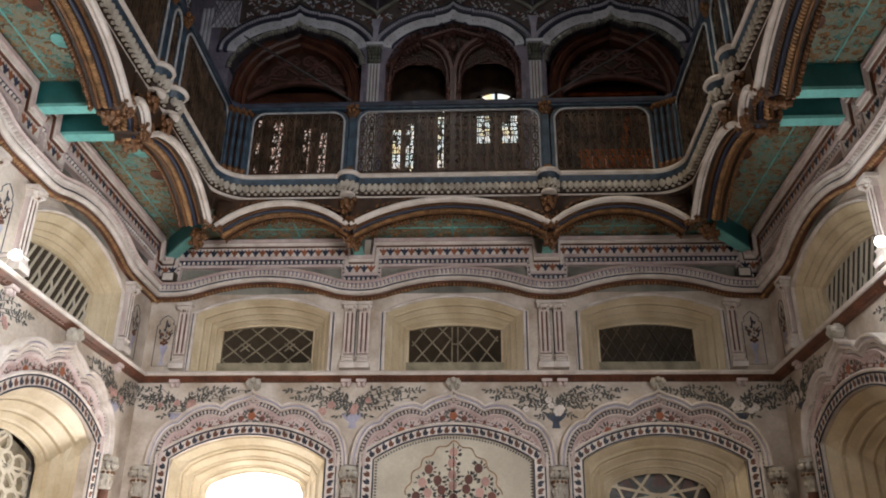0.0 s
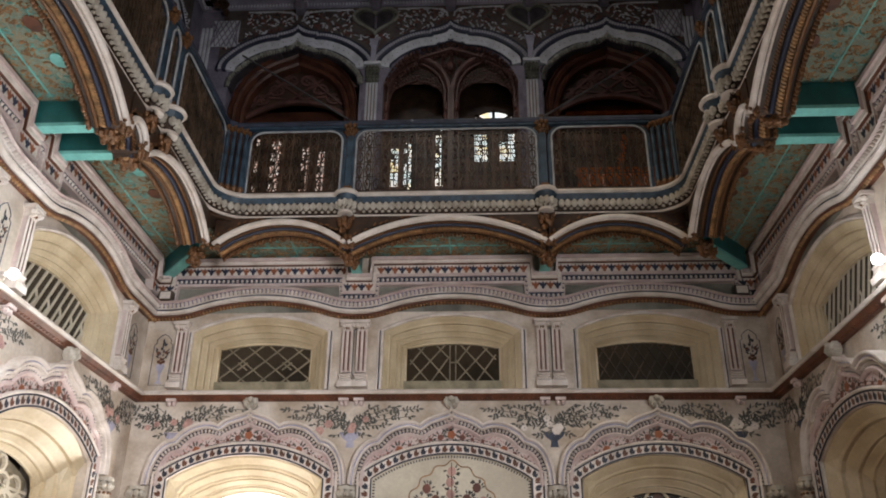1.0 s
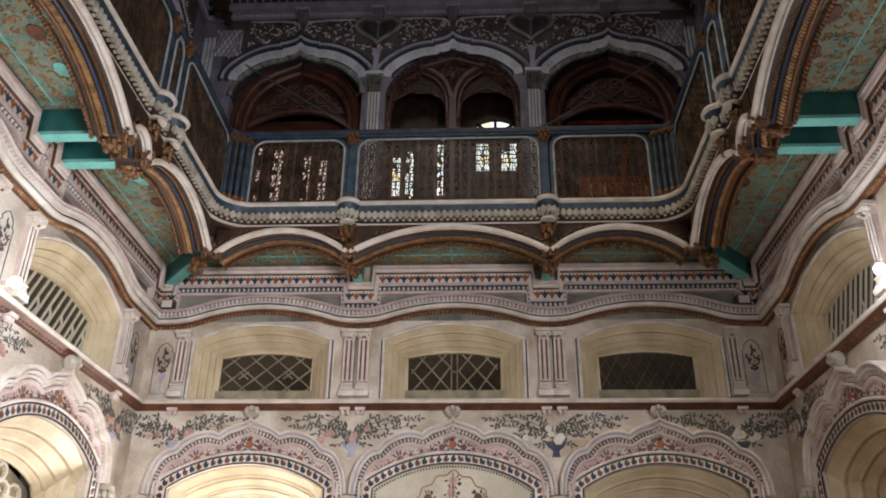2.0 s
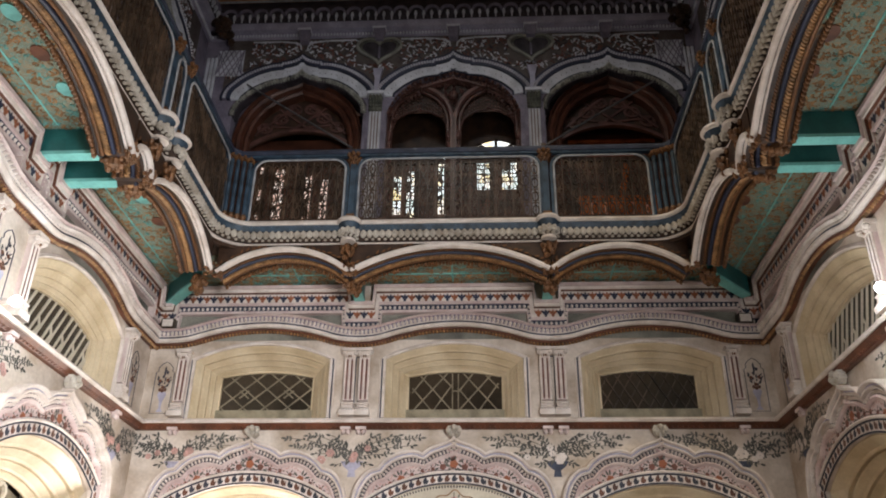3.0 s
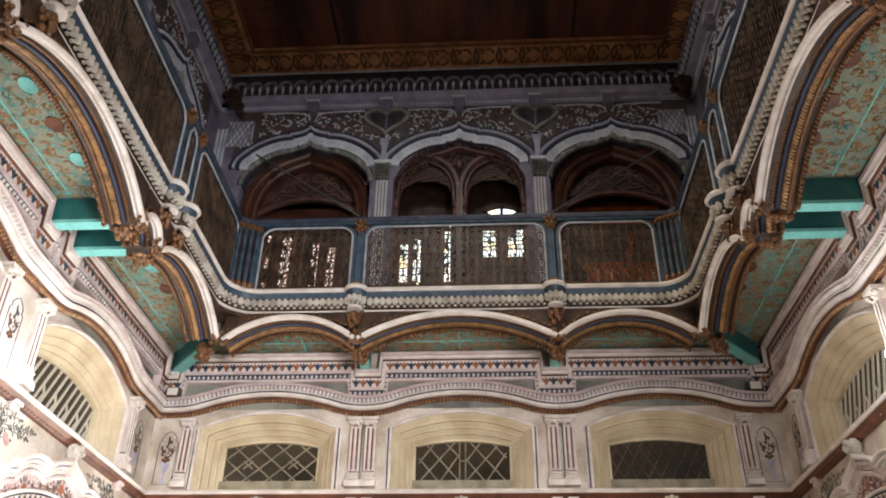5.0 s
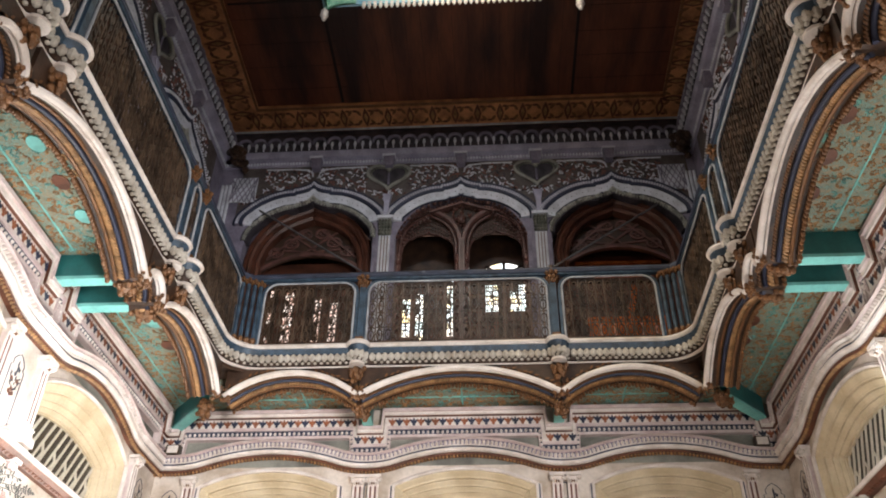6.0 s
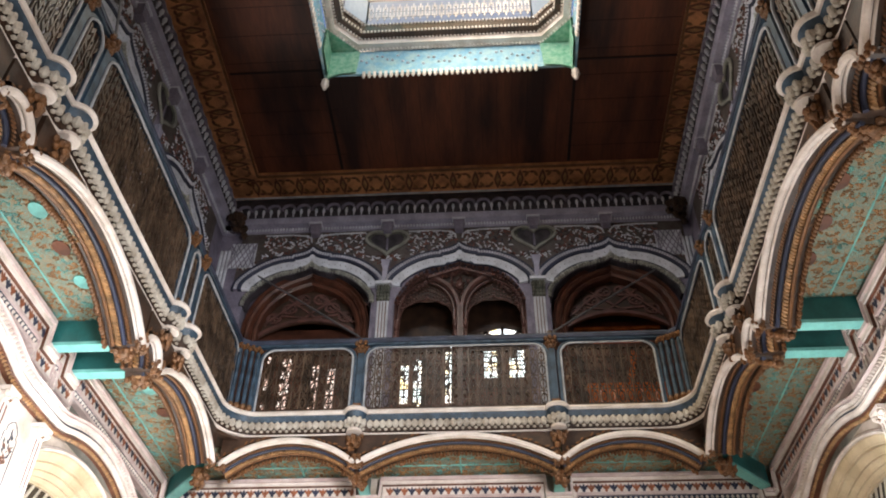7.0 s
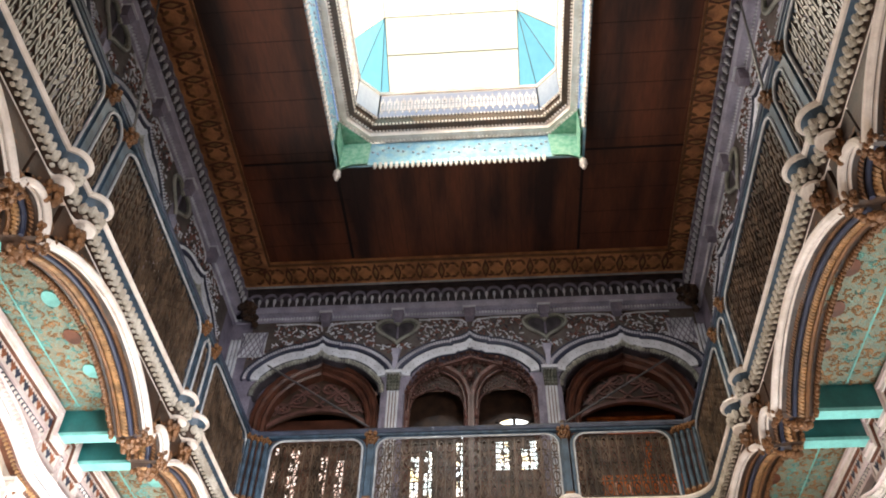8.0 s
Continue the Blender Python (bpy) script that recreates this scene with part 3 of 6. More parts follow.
def lower_door(m, kind, label):
    """Stepped cream reveal of a lower arch and the door or light in it."""
    top = reveal(m, label, (0.757, 0.0, 3.10, 3.33), (0.48, 0.0, 2.90, 3.04), 0.34, "door_frame")
    h = 0.485
    line = [(-h, 0), (h, 0)] + arc(-h, h, 2.90, 0.14)[::-1]
    if kind == "day":
        part("daylit_opening", slab(B(), line, -0.40, -0.38), DAY, top, "overexposed daylight in the open doorway")
        return top
    if kind == "lattice":
        # Opaque tan pane: light coming through the glass is put into its colour.
        part("lit_tan_pane", slab(B(), line, -0.42, -0.40), SLAT, top, "pane painted tan for the light behind it")
        bars = B()
        for i in range(-3, 4):
            for k in range(4):
                u, v = i * 0.15 + 0.075 * (k % 2), 2.55 + 0.14 * k
                if abs(u) < h - 0.06 and v < 2.98 - 0.3 * u * u:
                    ring(bars, u, v, 0.085, 0.075, 0.012, -0.40, -0.37, 10)
        grid_bars(bars, [((-h, 2.62), (h, 2.62)), ((-h, 2.8), (h, 2.8)), ((0, 2.5), (0, 3.03)), ((-h, 2.5), (0.1, 3.03)), ((h, 2.5), (-0.1, 3.03))], -0.40, -0.375, 0.012)
        part("lattice", bars, PANELWHITE, top, "pale curling lattice")
        part("door_leaf", box(B(), -h, h, 0, 2.48, -0.44, -0.38), WOOD, top)
        return top
    part("dark_glass", slab(B(), line, -0.42, -0.40), DARKGLASS, top, "dark coloured glass")
    bars = B()
    grid_bars(bars, [((-h, 2.5), (-0.05, 3.07)), ((h, 2.5), (0.05, 3.07)), ((-0.28, 3.04), (0.28, 2.5)), ((0.28, 3.04), (-0.28, 2.5)), ((-h, 2.93), (h, 2.75)), ((h, 2.93), (-h, 2.75)),
                     ((-h, 2.6), (h, 2.6)), ((0, 2.5), (0, 2.86)), ((-0.43, 3.0), (-0.2, 2.5)), ((0.43, 3.0), (0.2, 2.5))], -0.40, -0.37, 0.012)
    part("star_lattice", bars, CREAM, top, "star pattern of wooden bars")
    gl = B()
    for k, (u, v) in enumerate(((-0.1, 2.8), (0.12, 2.8), (-0.05, 2.68), (0.2, 2.66))):
        slab(gl, [(u - 0.07, v - 0.05), (u + 0.07, v - 0.05), (u + 0.03, v + 0.06), (u - 0.03, v + 0.06)], -0.3995, -0.397)
    part("green_pane", gl, TEAL, top)
    rd = B()
    for u, v in ((-0.3, 2.93), (0.3, 2.93), (0.02, 2.98), (-0.36, 2.72), (0.36, 2.72)):
        slab(rd, [(u - 0.08, v - 0.06), (u + 0.08, v - 0.06), (u + 0.03, v + 0.06), (u - 0.03, v + 0.06)], -0.3995, -0.397)
    part("red_pane", rd, WOOD, top)
    part("door_leaf", box(B(), -h, h, 0, 2.48, -0.44, -0.38), WOOD, top)
    return top


def pilaster(m):
    """Little fluted pilaster between two windows."""
    top = thing("pilaster", m, "white fluted pilaster with brown grooves and scroll capital", "pilaster", "pilasters between the windows")
    part("shaft", box(B(), -0.046, 0.046, 4.14, 4.585, 0, 0.05), PINK, top)
    for u in (-0.046, 0.0, 0.046):
        part("reed", sweep(B(), [(u, 4.14), (u, 4.585)], roll(0.010, 0, 0.05, 6)), WHITE, top)
    for u in (-0.023, 0.023):
        part("flute", slab(B(), [(u - 0.008, 4.155), (u + 0.008, 4.155), (u + 0.008, 4.565), (u, 4.578), (u - 0.008, 4.565)], 0.0495, 0.0525), BROWN, top, "brown painted groove")
    bm = box(B(), -0.078, 0.078, 4.65, 4.68, 0, 0.10)
    box(bm, -0.05, 0.05, 4.585, 4.65, 0, 0.065)
    for u in (-0.056, 0.056):
        ball(bm, u, 4.628, 0.075, 0.026, 0.026, 0.03)
        ball(bm, u * 0.55, 4.60, 0.075, 0.016, 0.018, 0.02, 6)
    part("capital", bm, WHITE, top)
    part("capital_leaf", beads(B(), [(-0.045, 4.60), (0.045, 4.60)], 0.025, 0.009, 0.016, 0.02, 0.068), GOLD, top)
    bm = box(B(), -0.074, 0.074, 3.98, 4.035, 0, 0.10)
    for k, (r, z) in enumerate(((0.066, 4.052), (0.054, 4.082), (0.062, 4.108))):
        sweep(bm, [(-r, z), (r, z)], [(-0.012, 0), (-0.012, r + 0.012), (0, r + 0.026), (0.012, r + 0.012), (0.012, 0)])
    part("base", bm, WHITE, top)
    part("base_line", box(B(), -0.06, 0.06, 4.035, 4.042, 0, 0.084), NAVY, top)
    bm = B()
    for q in (-1, 1):
        ball(bm, q * 0.024, 3.825, 0.035, 0.024, 0.032, 0.03, 6)
    box(bm, -0.05, 0.05, 3.845, 3.873, 0.0, 0.075)
    part("corbel", bm, PINK, top, "small painted corbel under the ledge")
    return top


def niche_panel(m):
    """Narrow arched line with a painted vase of leaves."""
    top = thing("painted_niche", m, "painted flower vase in a narrow arched outline", "wall painting", "painted vases beside the windows")
    o = [(-0.095, 4.03), (-0.095, 4.46), (-0.07, 4.475), (-0.075, 4.51), (-0.04, 4.55), (0, 4.575), (0.04, 4.55), (0.075, 4.51), (0.07, 4.475), (0.095, 4.46), (0.095, 4.03)]
    part("outline", sweep(B(), o, flat(-0.0035, 0.0035, 0, 0.004), True), SLATE, top)
    g, v, f = B(), B(), B()
    rng = random.Random(2)
    for k in range(34):
        a, r = rng.uniform(0, 6.28), math.sqrt(rng.random())
        u, y = 0.056 * r * math.cos(a), 4.365 + 0.095 * r * math.sin(a)
        leaf(g, u, y, 0.001 + 0.0001 * k, rng.uniform(0.03, 0.046), rng.uniform(0.014, 0.02), math.atan2(y - 4.24, u * 1.6) + rng.uniform(-0.4, 0.4))
    leaf(g, 0, 4.46, 0.001, 0.07, 0.024, math.pi / 2)
    part("leaves", g, INK, top, "", "stuff")
    for u, y in ((-0.026, 4.275), (0.026, 4.275), (0.0, 4.262), (0.0, 4.3), (-0.04, 4.37), (0.04, 4.375)):
        disc(f, u, y, 0.0035, 0.018, 8)
    part("blossom", f, BROWN, top, "", "stuff")
    slab(v, [(-0.035, 4.045), (0.035, 4.045), (0.01, 4.08), (0.014, 4.15), (0.045, 4.225), (0.035, 4.25), (-0.035, 4.25), (-0.045, 4.225), (-0.014, 4.15), (-0.01, 4.08)], 0, 0.004)
    part("vase", v, LILAC, top)
    return top


def flower_spray(m, seed, dark=False):
    """Painted bush of flowers and leaves in a spandrel, over an urn."""
    top = thing("painted_flowers", m, "painted spray of dark leaves and pale flowers over a blue urn", "wall painting", "painted sprays between the arches")
    rng = random.Random(seed)
    g, f, b, st = B(), B(), B(), B()
    for side in (-1, 1):
        for reach, end, start in ((0.66, 3.775, 3.64), (0.58, 3.70, 3.62), (0.44, 3.80, 3.64), (0.36, 3.62, 3.585), (0.22, 3.80, 3.62), (0.16, 3.52, 3.56)):
            line = bez((0, start), (side * reach * 0.3, start + 0.03), (side * reach * 0.6, end + rng.uniform(-0.03, 0.03)), (side * reach, end), 12)
            sweep(st, line, flat(-0.003, 0.003, 0.0004, 0.0016))
            for k, (u, v, a) in enumerate(along(line, 0.034)):
                x = abs(u) / reach
                for q in (-1, 1):
                    if rng.random() < 0.62:
                        an = a + q * rng.uniform(0.5, 1.25)
                        leaf(g, u, v, rng.uniform(0.001, 0.003), rng.uniform(0.035, 0.068) * (1.12 - 0.35 * x), rng.uniform(0.018, 0.03), an)
            leaf(g, *line[-1], 0.002, 0.06, 0.026, a)
    for k in range(5):
        u, v, z = rng.gauss(0, 0.14), rng.uniform(3.56, 3.68), rng.uniform(0.8, 1.25)
        for q in range(6):
            disc(f, u + 0.022 * z * math.cos(q * 1.05), v + 0.02 * z * math.sin(q * 1.05), 0.0034 + 0.0004 * k + 0.00005 * q, 0.017 * z, 7)
    part("stem", st, LEAF, top, "", "stuff")
    part("leaves", g, LEAF, top, "", "stuff")
    part("blossom", f, DUSTY if not dark else WHITE, top, "", "stuff")
    slab(b, [(-0.11, 3.55), (0.11, 3.55), (0.08, 3.5), (0.03, 3.46), (0.04, 3.4), (-0.04, 3.4), (-0.03, 3.46), (-0.08, 3.5)], 0, 0.0015)
    part("urn", b, LILAC if not dark else SLATE, top)
    return top


def column(m):
    """Short column under the springing of two arches."""
    top = thing("column", m, "brown painted column with a stained scroll capital", "column", "columns between the lower arches")
    circ = lambda r: [(r * math.cos(i * math.pi / 8), r * math.sin(i * math.pi / 8)) for i in range(16)]
    part("shaft", sweep(B(), circ(0.045), [(0, 0), (0, 2.74), (0.006, 2.74), (0.006, 0)], True), BROWN, top)
    cap = B()
    for r, z0, z1 in ((0.06, 2.74, 2.765), (0.048, 2.765, 2.86), (0.062, 2.86, 2.9), (0.085, 2.985, 3.02)):
        slab(cap, circ(r), z0, z1)
    part("capital", cap, TIRED, top, "stained stucco capital")
    lf = B()
    for i in range(8):
        a = i * math.pi / 4
        ball(lf, 0.052 * math.cos(a), 0.052 * math.sin(a), 2.80, 0.02, 0.02, 0.034, 6)
        ball(lf, 0.07 * math.cos(a + 0.39), 0.07 * math.sin(a + 0.39), 2.955, 0.03, 0.03, 0.034, 6)
    part("capital_leaves", lf, TIRED, top, "worn carved leaves and scrolls")
    gd = B()
    for i in range(10):
        ball(gd, 0.06 * math.cos(i * 0.628), 0.06 * math.sin(i * 0.628), 2.885, 0.018, 0.018, 0.014, 6)
    part("gilt_collar", gd, GOLD, top)
    return top


surround = arch_surround(NORTH @ pose(-1.97, 0, 0), "pink and white scalloped stucco arch over the daylit doorway")
for side, m in FRAMES.items():
    for i, (c, a, b) in enumerate(LOW[side]):
        if side == "north" and i == 0:
            continue
        s = copy_thing(surround, m @ pose(c, 0, 0) @ Matrix.Diagonal((1.0 if side == "north" else 1.07, 1, 1, 1)))
        s["label"] = "pink and white scalloped stucco arch with painted petals"
lower_door(NORTH @ pose(-1.97, 0, 0), "day", "cream stepped doorway open to bright daylight")
tree_panel(NORTH)
door = lower_door(NORTH @ pose(1.97, 0, 0), "star", "cream stepped doorway with a star lattice of coloured glass")
styles = {"north": ["diamond", "cross", "faint"], "west": ["slant"] * 3, "east": ["slant"] * 3}
made = {}
pale_door = None
for side, m in FRAMES.items():
    for i, (c, a, b) in enumerate(LOW[side]):
        st = styles[side][i]
        wide = m @ pose(c, 0, 0) @ Matrix.Diagonal((1.07, 1, 1, 1))
        if side == "east":
            copy_thing(door, wide)
        elif side == "west":
            pale_door = copy_thing(pale_door, wide) if pale_door else lower_door(wide, "lattice", "cream stepped doorway with a pale lattice over glass painted as lit")
        if st in made:
            copy_thing(made[st], m @ pose(c, 0, 0))
        else:
            made[st] = mezz_window(m @ pose(c, 0, 0), st, "cream stepped arched window with a %s" % {
                "diamond": "diamond lattice", "cross": "crossed bar lattice", "faint": "dusty faint lattice", "slant": "slanting pale lattice"}[st])
spots = {"north": [-2.78, -1.06, -0.91, 0.91, 1.06, 2.78], "west": [7.40, 5.47, 4.93, 3.37, 2.83]}
spots["east"] = [-u for u in spots["west"]]
first = None
for side, m in FRAMES.items():
    for u in spots[side]:
        if first is None:
            first = pilaster(m @ pose(u, 0, 0))
        else:
            copy_thing(first, m @ pose(u, 0, 0))
strip_line = thing("panel_outline", NORTH @ pose(-0.985, 0, 0), "narrow blue painted outline between two pilasters", "wall painting", "outlines between the pilasters")
part("outline", sweep(B(), [(-0.018, 4.06)] + arc(-0.018, 0.018, 4.58, 0.03, 6) + [(0.018, 4.06)], flat(-0.004, 0.004, 0, 0.006), True), NAVY, strip_line)
copy_thing(strip_line, NORTH @ pose(0.985, 0, 0))
n0 = niche_panel(NORTH @ pose(-2.97, 0, 0))
for m in (NORTH @ pose(2.97, 0, 0), WEST @ pose(7.68, 0, 0), EAST @ pose(-7.68, 0, 0), WEST @ pose(5.2, 0, 0), EAST @ pose(-5.2, 0, 0)):
    copy_thing(n0, m)
for k, (m, u) in enumerate(((NORTH, -2.72), (NORTH, -0.985), (NORTH, 0.985), (NORTH, 2.72), (WEST, 7.55), (WEST, 5.2), (EAST, -7.55), (EAST, -5.2))):
    flower_spray(m @ pose(u, 0, 0), 11 + k, k in (2, 3, 6, 7))
c0 = column(NORTH @ pose(-0.985, 0.0, 0) @ pose(0, 0, 0.06, -90, 0, 0))
for m, u in ((NORTH, 0.985), (NORTH, -2.98), (NORTH, 2.98), (WEST, 7.5), (EAST, -7.5), (WEST, 5.33), (EAST, -5.33)):
    copy_thing(c0, m @ pose(u, 0, 0.06, -90, 0, 0))


# ---- ledge, cornice and frieze, round three walls ----
def run(side):
    return {"north": (-HW, HW), "west": (0.0, BACK), "east": (-BACK, 0.0)}[side]


def wave(side):
    """The cornice's line: it rises over each window and dips between."""
    pts = []
    for c, a, b in LOW[side]:
        lo, hi = max(a, c - 0.99), min(b, c + 0.99)
        for k in range(33):
            hb = 0.985 if side == "north" else 0.93
            u = c - hb + 2 * hb * k / 32
            x = abs(u - c) / hb
            v = 4.905 - 0.24 * x * x if x < 0.72 else 4.745 + 0.0355 * ((1 - x) / 0.28) ** 2
            if a <= u <= b:
                pts.append((u, v - 0.02))
    r = run(side)
    pts = sorted(pts + [(r[0], 4.725), (r[1], 4.725)])
    keep = [p for p in pts if r[0] <= p[0] <= r[1]]
    return [p for i, p in enumerate(keep) if i == 0 or p[0] - keep[i - 1][0] > 0.004]


def frieze_line(side, up):
    """A line of the frieze at a height over its foot; it steps down under the ends of the beams."""
    r = run(side)
    v, half = 5.11 + up, 0.19 - 0.28 * up
    cs = {"north": (-0.97, 0.96), "west": (2.78, 3.16, 5.16, 5.55), "east": (-5.55, -5.16, -3.16, -2.78)}[side]
    pts = [(r[0], v - (0.19 if side != "west" else 0))]
    if side != "west":
        pts += [(r[0] + half + 0.06, v - 0.19), (r[0] + half + 0.075, v)]
    for c in cs:
        h = half if side == "north" else half - 0.03
        pts += [(c - h - 0.012, v), (c - h, v - 0.19), (c + h, v - 0.19), (c + h + 0.012, v)]
    if side != "east":
        pts += [(r[1] - half - 0.075, v), (r[1] - half - 0.06, v - 0.19), (r[1], v - 0.19)]
    else:
        pts += [(r[1], v)]
    return sorted(pts)


def frieze_band(side, up0, up1, w0, w1=None):
    return strip(B(), frieze_line(side, up0), frieze_line(side, up1), w0, w1)


for side, m in FRAMES.items():
    r = run(side)
    t = thing("ledge", m, "white ledge with a red brown underside, chipped and stained", "ledge", kind="structure")
    part("top", sweep(B(), [(r[0], 3.925), (r[1], 3.925)], [(-0.02, 0), (-0.02, 0.10), (0.0, 0.115), (0.02, 0.10), (0.02, 0)]), WHITE, t)
    part("underside", sweep(B(), [(r[0], 3.885), (r[1], 3.885)], [(-0.03, 0), (-0.03, 0.04), (0.02, 0.085), (0.02, 0)]), BROWN, t)
    part("pegs", beads(B(), [(r[0], 3.868), (r[1], 3.868)], 0.05, 0.012, 0.012, 0.03, 0.045), BROWN, t, "", "stuff")
    w = wave(side)
    t = thing("cornice", m, "white beaded cornice that rises over each window", "cornice", kind="structure")
    part("lower_roll", sweep(B(), w, [(-0.004, 0), (-0.004, 0.075), (0.01, 0.086), (0.024, 0.075), (0.028, 0)]), BROWN, t, "brown lower edge")
    part("gilt_drops", beads(B(), offset(w, -0.012), 0.036, 0.013, 0.021, 0.03, 0.06), TAN, t, "", "stuff")
    part("band", sweep(B(), offset(w, 0.028), [(0, 0), (0, 0.09), (0.014, 0.116), (0.03, 0.12), (0.04, 0.1), (0.04, 0)]), WHITE, t)
    part("lilac_line", sweep(B(), offset(w, 0.068), flat(0, 0.014, 0, 0.102)), SLATE, t, "slate blue line")
    part("fillet", sweep(B(), offset(w, 0.082), [(0, 0), (0, 0.112), (0.007, 0.12), (0.014, 0.112), (0.014, 0)]), WHITE, t)
    part("groove", sweep(B(), offset(w, 0.096), flat(0, 0.054, 0, 0.1)), MAUVE, t, "grey hollow behind the teeth")
    part("teeth", beads(B(), offset(w, 0.122), 0.043, 0.019, 0.029, 0.046, 0.098), WHITE, t, "row of white teeth", "stuff")
    part("top_roll", sweep(B(), offset(w, 0.15), [(0, 0), (0, 0.12), (0.008, 0.14), (0.02, 0.132), (0.026, 0)]), PINK, t)
    t = thing("frieze", m, "painted frieze of red and blue buds over blue beads", "frieze", kind="structure")
    part("grey_ground", sweep(B(), [(r[0], 4.95), (r[1], 4.95)], flat(-0.15, 0.15, 0, 0.003)), SHADEGREY, t, "grey plaster under the frieze with the shade painted in")
    part("lower_trim", frieze_band(side, -0.03, 0.0, 0, 0.064), PINK, t)
    part("bead_ground", frieze_band(side, 0.0, 0.06, 0, 0.05), SLATE, t)
    wb = B()
    for u, v, an in along(frieze_line(side, 0.03), 0.05):
        bead(wb, u, v, 0.049, 0.0165, 0.021, 0.024)
    part("white_beads", wb, WHITE, t, "", "stuff")
    part("middle_trim", frieze_band(side, 0.06, 0.09, 0, 0.072), PINK, t)
    part("bud_ground", frieze_band(side, 0.09, 0.192, 0, 0.06), WHITE, t)
    part("upper_line", frieze_band(side, 0.192, 0.2, 0, 0.085), BROWN, t)
    part("upper_trim", frieze_band(side, 0.2, 0.235, 0, 0.1), WHITE, t)
    part("upper_roll", frieze_band(side, 0.235, 0.27, 0, 0.122), PINK, t)
    a, b = B(), B()
    for i, (u, v, an) in enumerate(along(frieze_line(side, 0.145), 0.075)):
        if abs(an) > 0.5:
            continue
        tgt = a if i % 2 else b
        for q in (-0.5, 0, 0.5):
            leaf(tgt, u, v - 0.032, 0.061 + 0.0006 * (q + 0.5), 0.075, 0.03, math.pi / 2 + q * 1.2)
        disc(tgt, u, v - 0.034, 0.0625, 0.017, 6)
    part("red_buds", a, ORANGE, t, "", "stuff")
    part("blue_buds", b, NAVY, t, "", "stuff")


# ---- the balcony ----
def soffit_material():
    """Tan relief ground with turquoise scrolls and worn gilding."""
    m = mat("painted_relief_soffit", (0.34, 0.26, 0.16), 0.55, 0.0, 0.35, 12, 70, 0.5, tint=(0.20, 0.25, 0.19))
    n, l = m.node_tree.nodes, m.node_tree.links
    b = n["Principled BSDF"]
    co = n.new("ShaderNodeTexCoord")
    vo, no = n.new("ShaderNodeTexVoronoi"), n.new("ShaderNodeTexNoise")
    vo.feature, vo.inputs["Scale"].default_value = "DISTANCE_TO_EDGE", 24
    no.inputs["Scale"].default_value, no.inputs["Detail"].default_value = 7, 5
    warp = n.new("ShaderNodeMix")
    warp.data_type = "RGBA"
    warp.inputs[0].default_value = 0.3
    l.new(co.outputs["Object"], no.inputs["Vector"])
    l.new(co.outputs["Object"], warp.inputs[6])
    l.new(no.outputs["Color"], warp.inputs[7])
    l.new(warp.outputs[2], vo.inputs["Vector"])
    edge = n.new("ShaderNodeMapRange")
    edge.inputs[1].default_value, edge.inputs[2].default_value = 0.03, 0.11
    edge.inputs[3].default_value, edge.inputs[4].default_value = 1, 0
    l.new(vo.outputs["Distance"], edge.inputs[0])
    mix = n.new("ShaderNodeMix")
    mix.data_type = "RGBA"
    old = b.inputs["Base Color"].links[0].from_socket
    l.new(edge.outputs[0], mix.inputs[0])
    l.new(old, mix.inputs[6])
    mix.inputs[7].default_value = (0.23, 0.36, 0.30, 1)
    l.new(mix.outputs[2], b.inputs["Base Color"])
    bp = b.inputs["Normal"].links[0].from_node
    l.new(edge.outputs[0], bp.inputs["Height"])
    bp.inputs["Strength"].default_value = 0.7
    return m


SOFFIT = soffit_material()


POSTS_L, POSTS_R, POSTS_N = (2.94, 3.30, 5.36, 5.68), (2.88, 3.25, 5.30, 5.69), (-1.01, 0.94)
XL, XR, YN = -2.27, 2.225, 7.10


def edge_line(r=0.3):
    """The balcony's front edge in plan, bulging round each post, from the near end round to the near end."""
    pts = []

    def bulge(s, posts, rad=0.095):
        return max([math.sqrt(max(0, rad * rad - (s - p) ** 2)) for p in posts] + [0]) * 0.95

    y = 0.4
    while y < YN - r:
        pts.append((XL + bulge(y, POSTS_L), y))
        y += 0.019
    pts += [(XL + r - r * math.cos(k * math.pi / 20), YN - r + r * math.sin(k * math.pi / 20)) for k in range(11)]
    x = XL + r + 0.019
    while x < XR - r:
        pts.append((x, YN - bulge(x, POSTS_N)))
        x += 0.019
    pts += [(XR - r + r * math.sin(k * math.pi / 20), YN - r + r * math.cos(k * math.pi / 20)) for k in range(11)]
    y = YN - r - 0.019
    while y > 0.4:
        pts.append((XR - bulge(y, POSTS_R), y))
        y -= 0.019
    return pts


